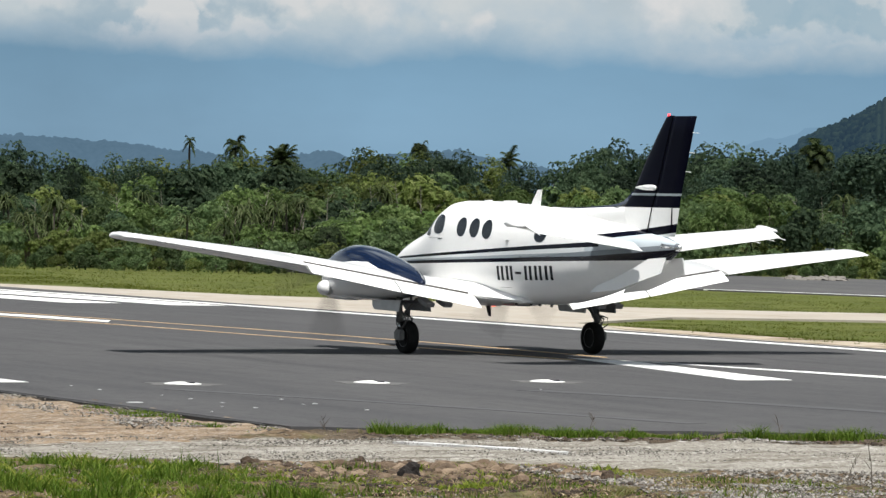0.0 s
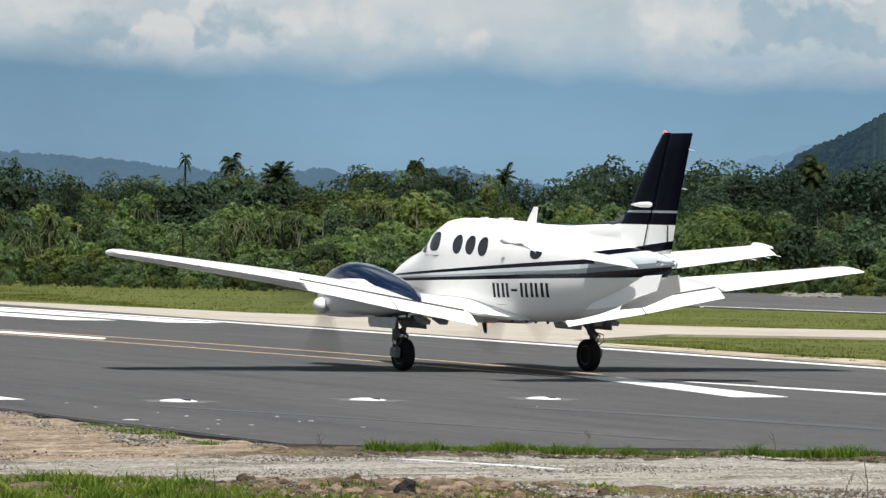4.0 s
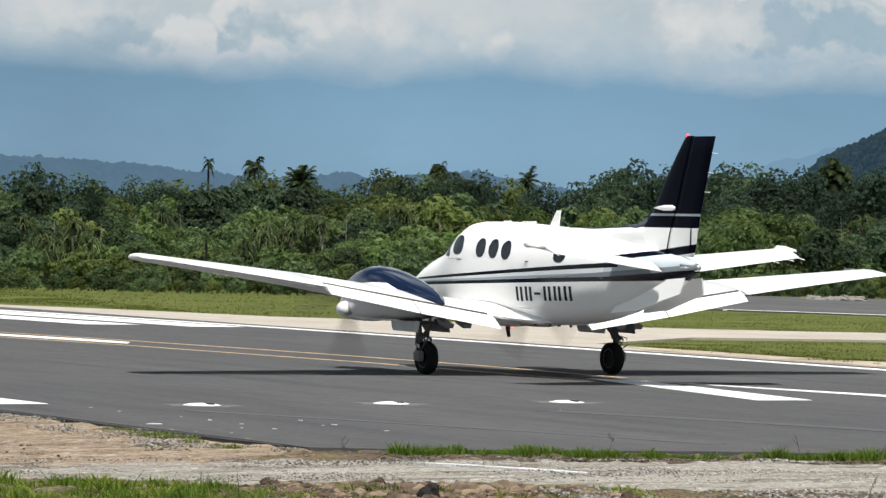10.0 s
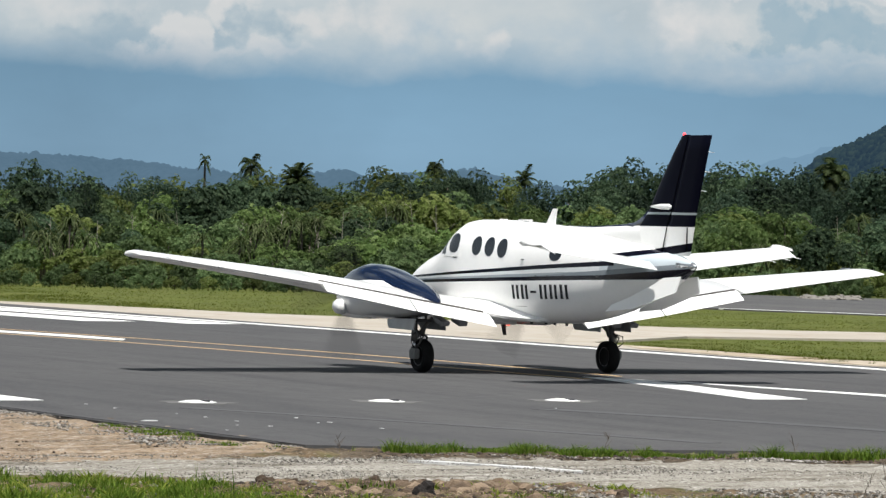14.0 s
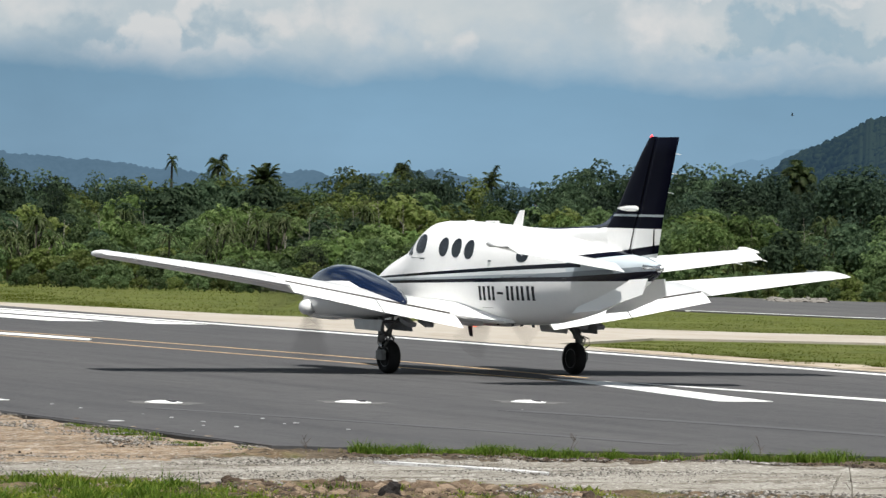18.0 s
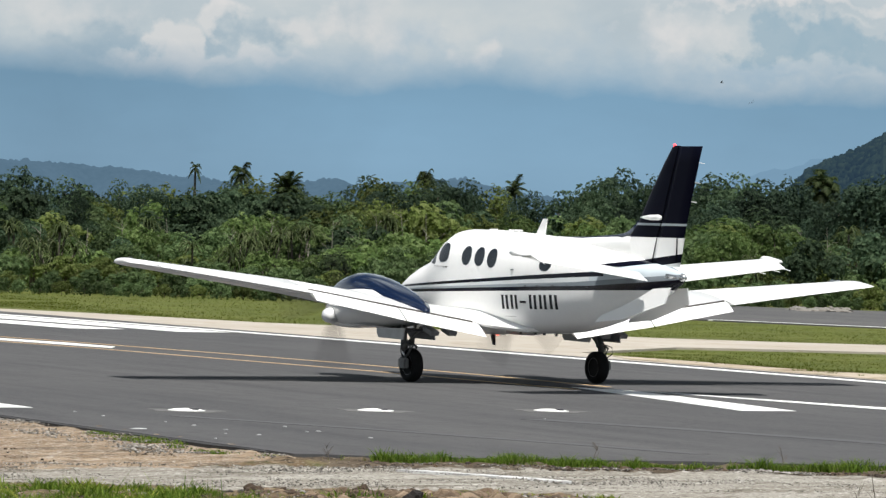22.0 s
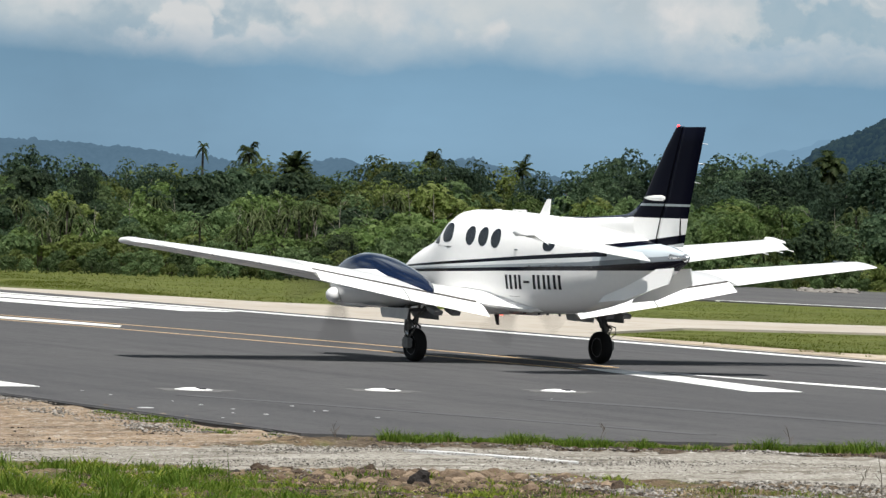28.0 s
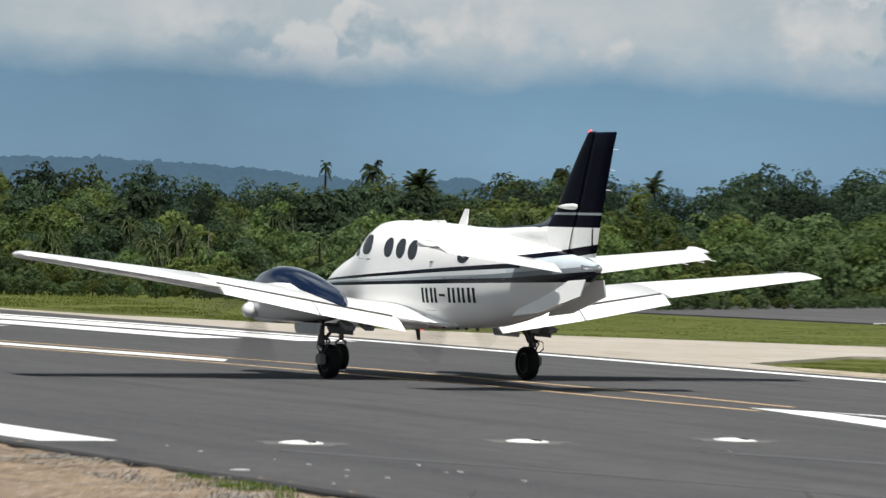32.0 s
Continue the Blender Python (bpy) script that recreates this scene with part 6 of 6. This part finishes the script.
blades("grass_strip", strewn(rg, [(17.5, 36.3), (35, 62), (39.5, 48), (22.8, 29.8)], 7200, 0.2, 0.4), 0.035, 0.010, M["blades_far"], "green grass strip before the apron", 11, 2.6, 0.012)
blades("grass_strip", strewn(rg, [(14.2, 46), (20, 78), (40, 68), (17, 37)], 6400, 0.2, 0.35), 0.045, 0.013, M["blades_far"], "green grass verge before the thicket", 12, 2.6, 0.012)
blades("grass_strip", strewn(rg, [(12.8, 60), (16, 110), (24, 78), (15.5, 44)], 14000, 0.2, 0.35), 0.045, 0.013, M["blades_far"], "green grass verge before the thicket", 14, 2.6, 0.012)


blades("grass_tufts", strewn(rg, [(11.3, 13.5), (13.2, 13.5), (14.0, -22), (12.0, -22)], 9000, 0.62, 0.9), 0.10, 0.012, M["blades_far"], "grass tufts on the dry dirt by the runway", 15, 0.8)


def stalk(x, y, h, seed):
    r = random.Random(seed)
    top = tagged(new("weed"), "tall thin dry weed with a few side shoots", "weed", "weeds by the track")
    top.location = (x, y, GROUND)
    tipx = r.uniform(-0.12, 0.16)
    part("stem", tube([(0, 0, 0), (tipx * 0.3, 0, h * 0.5), (tipx, 0.02, h)], [0.006, 0.005, 0.002], 5), M["bark"], top)
    for k in range(5):
        z = h * r.uniform(0.25, 0.9)
        a = r.uniform(0, 6.28)
        part("shoot", tube([(tipx * z / h, 0, z), (tipx * z / h + 0.07 * math.cos(a), 0.07 * math.sin(a), z + 0.08)], [0.004, 0.002], 4), M["bark"], top)


for x, y, h, s in ((-14.2, -30.6, 0.62, 1), (-14.45, -30.5, 0.4, 2), (-9.7, -22.6, 0.30, 3), (-14.9, -20.8, 0.22, 4), (-7.2, -23.6, 0.3, 5), (-11.9, -21.8, 0.28, 6)):
    stalk(x, y, h, s)


# ---- stones, clods and small marks ----
def pebbles(name, places, size, mat, label, seed):
    r = random.Random(seed)
    verts, faces = [], []
    for x, y, k in places:
        s = size * k * r.uniform(0.4, 1.4)
        i = len(verts)
        a = r.uniform(0, 6.28)
        z = GROUND + 0.055 + 0.03 * tangle(x, y, 0.8, 1)
        for j in range(5):
            t = a + j * 1.2566
            q = s * r.uniform(0.7, 1.2)
            verts.append((x + q * math.cos(t), y + q * math.sin(t), z + s * r.uniform(-0.1, 0.25)))
        verts += [(x, y, z + s * r.uniform(0.5, 0.9)), (x, y, z - s * 0.4)]
        for j in range(5):
            faces += [(i + j, i + (j + 1) % 5, i + 5), (i + (j + 1) % 5, i + j, i + 6)]
    return tagged(new(name, mesh_of(name, verts, faces, mat)), label, "stones", kind="stuff")


pebbles("pebbles", strewn(rg, [(-16.3, -26.9), (-9.0, -30.0), (-11, -36), (-16.9, -32)], 11000, 0.30, 0.9), 0.024, M["stone"], "loose grey and white stones", 1)
pebbles("pebbles", strewn(rg, [(-24, -20.2), (-15, -22.6), (-8, -27.5), (-20.5, -25.0)], 5500, 0.42, 0.9), 0.014, M["stone"], "small stones on the gravel track", 2)
pebbles("pebbles", strewn(rg, [(-15.3, -12), (-15.2, -20.5), (-17.0, -22.0), (-16.4, -12)], 1500, 0.5, 1.0), 0.022, M["stone"], "pale broken stones along the runway side", 3)
pebbles("pebbles", strewn(rg, [(-15.2, -21.6), (8, -30.6), (8, -31.6), (-15.2, -22.2)], 2200, 0.3, 0.8), 0.018, M["stone"], "small stones in the dark soil", 4)
pebbles("pebbles", strewn(rg, [(-24, -24.5), (-18.0, -27), (-19, -32), (-26, -30)], 700, 0.5, 1.0), 0.018, M["stone"], "loose stones in the grass", 5)


def crumbs(name, places, size, mat, label, seed):
    """Rough rounded lumps of many sizes, one object."""
    r = random.Random(seed)
    verts, faces = [], []
    for x, y, k in places:
        s = size * k * r.choice((0.35, 0.5, 0.6, 0.8, 1.0, 1.5)) * r.uniform(0.8, 1.2)
        i, n = len(verts), 7
        z = GROUND + 0.035 + 0.03 * tangle(x, y, 0.8, 1)
        for ring, (rad, up) in enumerate(((0.95, -0.25), (1.0, 0.25), (0.62, 0.62))):
            for j in range(n):
                t = 6.2832 * (j + 0.5 * ring) / n
                q = s * rad * r.uniform(0.72, 1.22)
                verts.append((x + q * math.cos(t), y + q * 0.85 * math.sin(t), z + s * (up + r.uniform(-0.16, 0.16))))
        verts.append((x + s * r.uniform(-0.2, 0.2), y, z + s * r.uniform(0.65, 0.9)))
        for ring in range(2):
            for j in range(n):
                a, b = i + ring * n + j, i + ring * n + (j + 1) % n
                faces += [(a, b, a + n), (b, b + n, a + n)]
        for j in range(n):
            faces.append((i + 2 * n + j, i + 2 * n + (j + 1) % n, i + 3 * n))
    return tagged(new(name, mesh_of(name, verts, faces, mat)), label, "soil", kind="stuff")


def clod(x, y, w, h, seed, label="dark lump of dug-up soil", mat="clod"):
    bm = bmesh.new()
    bmesh.ops.create_icosphere(bm, subdivisions=3, radius=1)
    for v in bm.verts:
        n = noise.noise(v.co * 1.7 + Vector((seed, 0, 0))) * 0.45 + noise.noise(v.co * 4.5 + Vector((0, seed, 0))) * 0.22
        v.co *= 1 + n
        v.co = Vector((v.co.x * w, v.co.y * w * 0.8, max(v.co.z, -0.45) * h))
    ob = tagged(new("clod", finish(bm, "clod", M[mat])), label, "clod", "clods by the track")
    ob.location = (x, y, GROUND + h * 0.40)


for i, (x, y, w, h) in enumerate(((-18.05, -28.3, 0.12, 0.15), (-16.2, -29.0, 0.12, 0.10), (-17.9, -26.9, 0.10, 0.07), (-17.65, -26.95, 0.08, 0.06), (-18.6, -26.8, 0.12, 0.08), (-17.4, -27.1, 0.06, 0.06), (-17.0, -27.6, 0.05, 0.05), (-15.6, -30.0, 0.08, 0.06), (-19.9, -27.6, 0.06, 0.05), (-17.35, -26.0, 0.09, 0.07), (-17.1, -26.1, 0.06, 0.05), (-16.75, -26.0, 0.05, 0.05), (-18.55, -25.9, 0.11, 0.08), (-18.3, -26.1, 0.07, 0.06))):
    clod(x, y, w, h, i * 3.7, mat="black_clod" if i == 0 else "clod")
crumbs("soil_lumps", strewn(rg, [(-19.4, -26.0), (-16.6, -27.4), (-16.2, -31), (-20.5, -29.5)], 7000, 0.40, 1.8), 0.028, M["clod"], "crumbs of dug-up dark soil", 8)
crumbs("soil_lumps", strewn(rg, [(-19.6, -26.2), (-15.6, -28.2), (-16.2, -31), (-20.3, -29.2)], 260, 0.62, 1.2), 0.045, M["clod"], "big crumbs of dug-up dark soil", 18)
crumbs("soil_lumps", strewn(rg, [(-18.4, -25.7), (-15.6, -26.9), (-15.9, -29.0), (-19.3, -28.2)], 900, 0.42, 1.3), 0.064, M["brown_clod"], "brown lumps of dug-up soil beside the track", 33)
crumbs("soil_lumps", strewn(rg, [(-18.6, -25.6), (-15.4, -26.9), (-15.9, -30.0), (-19.6, -29.0)], 5000, 0.40, 1.6), 0.022, M["brown_clod"], "small brown crumbs of dug-up soil", 34)
blades("weed_patch", strewn(rg, [(-18.4, -25.9), (-15.2, -27.0), (-15.6, -30.5), (-19.6, -29.5)], 2200, 0.70, 1.2), 0.075, 0.0135, M["blades_lime"], "yellow-green broad-leaved weeds on the dug-up soil", 35, 1.4, 0.03)
crumbs("pebbles", strewn(rg, [(-20.0, -25.3), (-17.9, -25.9), (-18.4, -26.8), (-20.4, -26.4)], 380, 0.4, 1.2), 0.035, M["stone"], "heap of broken pale stones by the track", 19)
blades("dry_grass", strewn(rg, [(-20.5, -25.9), (-14.0, -29.2), (-15.0, -33), (-21.5, -30)], 4800, 0.55, 1.4), 0.05, 0.008, M["blades_dry"], "short yellowish weeds between the clods", 20, 1.2, 0.03)
blades("weed_patch", strewn(rg, [(-20.5, -25.9), (-14.0, -29.2), (-15.0, -33), (-21.5, -30)], 2600, 0.68, 1.7), 0.07, 0.008, M["blades"], "short green weeds between the clods", 21, 1.2, 0.03)
crumbs("soil_lumps", strewn(rg, [(-25, -24.2), (-19.4, -26.4), (-20.5, -31), (-27, -30)], 700, 0.6, 0.9), 0.04, M["clod"], "crumbs of dark soil in the grass", 9)
crumbs("soil_lumps", strewn(rg, [(-15.2, -21.3), (4, -28.9), (4, -29.6), (-15.2, -22.0)], 1500, 0.35, 0.9), 0.03, M["clod"], "crumbs of dark soil along the pavement end", 10)
crumbs("soil_lumps", strewn(rg, [(-26, -17), (-15.5, -17), (-15.6, -22), (-22, -21.5)], 420, 0.7, 0.8), 0.018, M["clod"], "crumbs of brown soil on the sand", 11)


blades("straw", strewn(rg, [(-20.3, -26.0), (-15.2, -28.6), (-15.8, -32), (-21.3, -30)], 2600, 0.6, 2.0), 0.035, 0.006, M["straw"], "pale straw strewn over the dug-up soil", 25, 4.5, 0.05)
blades("straw", strewn(rg, [(-25, -24.0), (-20.0, -26.0), (-21, -31), (-27, -30)], 2200, 0.6, 2.0), 0.035, 0.006, M["straw"], "pale straw among the grass", 26, 4.5, 0.05)


def threshold_light(x, y):
    top = tagged(new("runway_light"), "low white runway light with a dark lens slot", "runway light", "lights along the threshold")
    top.location = (x, y, 0)
    part("base_plate", lathe([(-0.02, 0.27), (0.010, 0.27), (0.012, 0.25), (0.012, 0.01)], 28, "z"), M["line_white"], top, "round white painted patch")
    part("dust_ring", prism([(0.62 * k * math.cos(a), k * 0.62 * math.sin(a)) for a, k in ((0.2618 * n, 0.85 + 0.15 * math.sin(5 * n)) for n in range(24))], -0.02, 0.003), M["dust"], top, "faint pale dust round the light")
    part("dome", lathe([(0.0, 0.25), (0.014, 0.24), (0.026, 0.18), (0.033, 0.10), (0.035, 0.01)], 28, "z"), M["line_white"], top, "low white dome", True)
    part("lens_slot", box(0.0, 0.10, -0.21, -0.05, 0.015, 0.042, 0.008), M["seam"], top, "dark lens slot")


for x, y in ((-11.62, -10.5), (-8.40, -10.28), (-5.24, -10.08)):
    threshold_light(x, y)


def flecks():
    r = random.Random(5)
    for i, (x, y, s) in enumerate(((-14.63, -15.16, 0.36), (-13.57, -10.92, 0.08), (-13.63, -11.99, 0.09), (-13.42, -13.48, 0.06), (-13.42, -14.34, 0.10), (-13.45, -15.31, 0.10), (-13.91, -16.21, 0.07), (-14.62, -17.31, 0.07), (-13.58, -16.50, 0.10), (-12.18, -14.56, 0.10), (-12.50, -15.78, 0.07), (-12.27, -15.67, 0.12), (-12.30, -17.13, 0.12), (-6.72, -12.30, 0.05))):
        pts = [(x + s * 0.33 * r.uniform(0.6, 1.1) * math.cos(a * 0.785), y + s * 0.32 * r.uniform(0.6, 1.1) * math.sin(a * 0.785)) for a in range(8)]
        marking("paint_fleck", pts, M["line_worn"], "small splash of white paint on the asphalt")


flecks()
# rubble heap at the apron's far side
for i in range(22):
    r = random.Random(100 + i)
    p = out_at(column(1400 + 100 * r.random()), 163 + 4 * r.random())
    clod(p.x, p.y, r.uniform(0.15, 0.4), r.uniform(0.06, 0.16), 60 + i, "pale broken concrete rubble", "stone")


# ---- birds ----
def build_bird():
    bird = tagged(new("vulture"), "black soaring bird with spread wings", "bird", "birds in the sky")
    part("body", lathe([(0.24, 0.01), (0.20, 0.035), (0.07, 0.06), (-0.07, 0.055), (-0.2, 0.035), (-0.3, 0.055), (-0.32, 0.01)], 10, "y"), M["plume"], bird, "", True)
    for s in (-1, 1):
        bm = loft([[(s * x, y0, z), (s * x, (y0 + y1) / 2, z + 0.03), (s * x, y1, z), (s * x, (y0 + y1) / 2, z - 0.01)] for x, y0, y1, z in ((0.03, 0.11, -0.10, 0.02), (0.20, 0.14, -0.11, 0.07), (0.42, 0.08, -0.11, 0.12), (0.58, -0.03, -0.11, 0.17))])
        part("wing", bm, M["plume"], bird)
    return bird


birds = [build_bird(), build_bird()]
BIRD_ROWS = [
    [(0, (441.6, 468.7, 29.7), 18, 60),
     (8, (416.1, 483.5, 30.0), 35, 60),
     (15, (388.0, 500.0, 29.7), 50, 60),
     (16.5, (378.0, 505.7, 26.1), 22, 60),
     (17, (374.6, 507.6, 24.9), 55, 64),
     (17.5, (371.2, 509.0, 23.9), 48, 63),
     (18, (368.6, 510.7, 23.3), 30, 55),
     (18.5, (366.7, 512.2, 23.1), 18, 55),
     (19, (364.1, 513.9, 23.6), 35, 58),
     (19.5, (361.3, 515.6, 25.4), 50, 61),
     (20, (358.5, 517.0, 28.1), 22, 62),
     (20.5, (356.1, 518.4, 30.2), 55, 58),
     (21, (354.6, 519.4, 30.9), 48, 56),
     (21.5, (355.2, 519.0, 29.8), 30, 136),
     (22, (354.6, 519.2, 30.0), 18, 63),
     (22.5, (354.8, 519.2, 31.6), 35, -17),
     (23, (357.3, 517.9, 36.5), 50, -97),
     (23.5, (362.9, 514.6, 41.3), 22, -120),
     (24, (367.4, 512.0, 47.9), 55, -120),
     (26, (386.2, 501.2, 67.6), 48, -107),
     (32, (426.8, 493.9, 75.1), 30, -100)],
    [(0, (466.8, 454.1, 32.3), 18, 60),
     (15, (414.9, 484.5, 35.5), 35, 60),
     (20, (384.3, 502.2, 36.8), 50, 60),
     (20.5, (374.9, 507.5, 36.7), 22, 60),
     (21, (366.7, 512.4, 35.9), 55, 60),
     (21.5, (358.6, 517.1, 33.8), 48, 61),
     (22, (359.2, 516.6, 26.7), 30, 141),
     (22.5, (366.0, 512.6, 24.7), 18, 221),
     (23, (373.9, 508.2, 25.5), 35, 240),
     (23.5, (385.2, 501.6, 25.7), 50, 240),
     (26, (424.7, 478.5, 28.8), 22, 252),
     (32, (453.3, 479.4, 37.0), 55, 272)],
]


# ---- movement ----
# metres rolled forward, by the clock
ROLL = [(0, 0), (26.5, 0.0), (27.5, 0.06), (28.5, 0.29), (29, 0.63), (29.5, 1.16), (30, 1.90), (30.5, 2.94), (31, 4.29), (31.5, 6.0), (31.7, 6.87), (32, 8.04)]


def rolled(t):
    for (ta, sa), (tb, sb_) in zip(ROLL, ROLL[1:]):
        if t <= tb:
            return sa + (sb_ - sa) * (t - ta) / (tb - ta)
    return ROLL[-1][1]


def motions():
    walk(plane, [(t, pose(0, s, 0)) for t, s in ROLL])
    for wheel, radius in wheels:
        x, y, z = wheel.location
        times = [0, 26.5] + [27 + 0.5 * i for i in range(4)] + [29 + 0.1 * i for i in range(31)]
        walk(wheel, [(t, Matrix.Translation((x, y, z)) @ Matrix.Rotation(-rolled(t) / radius, 4, "X")) for t in times])
    for k, prop in enumerate(props):
        x, y, z = prop.location
        walk(prop, [(i / FPS, Matrix.Translation((x, y, z)) @ Matrix.Rotation(radians(87 * i + 2 + 30 * k), 4, "Y")) for i in range(32 * FPS + 1)])
    for k, bird in enumerate(birds):
        walk(bird, [(t, pose(*p, 0, bank, turn)) for t, p, bank, turn in BIRD_ROWS[k]])


motions()
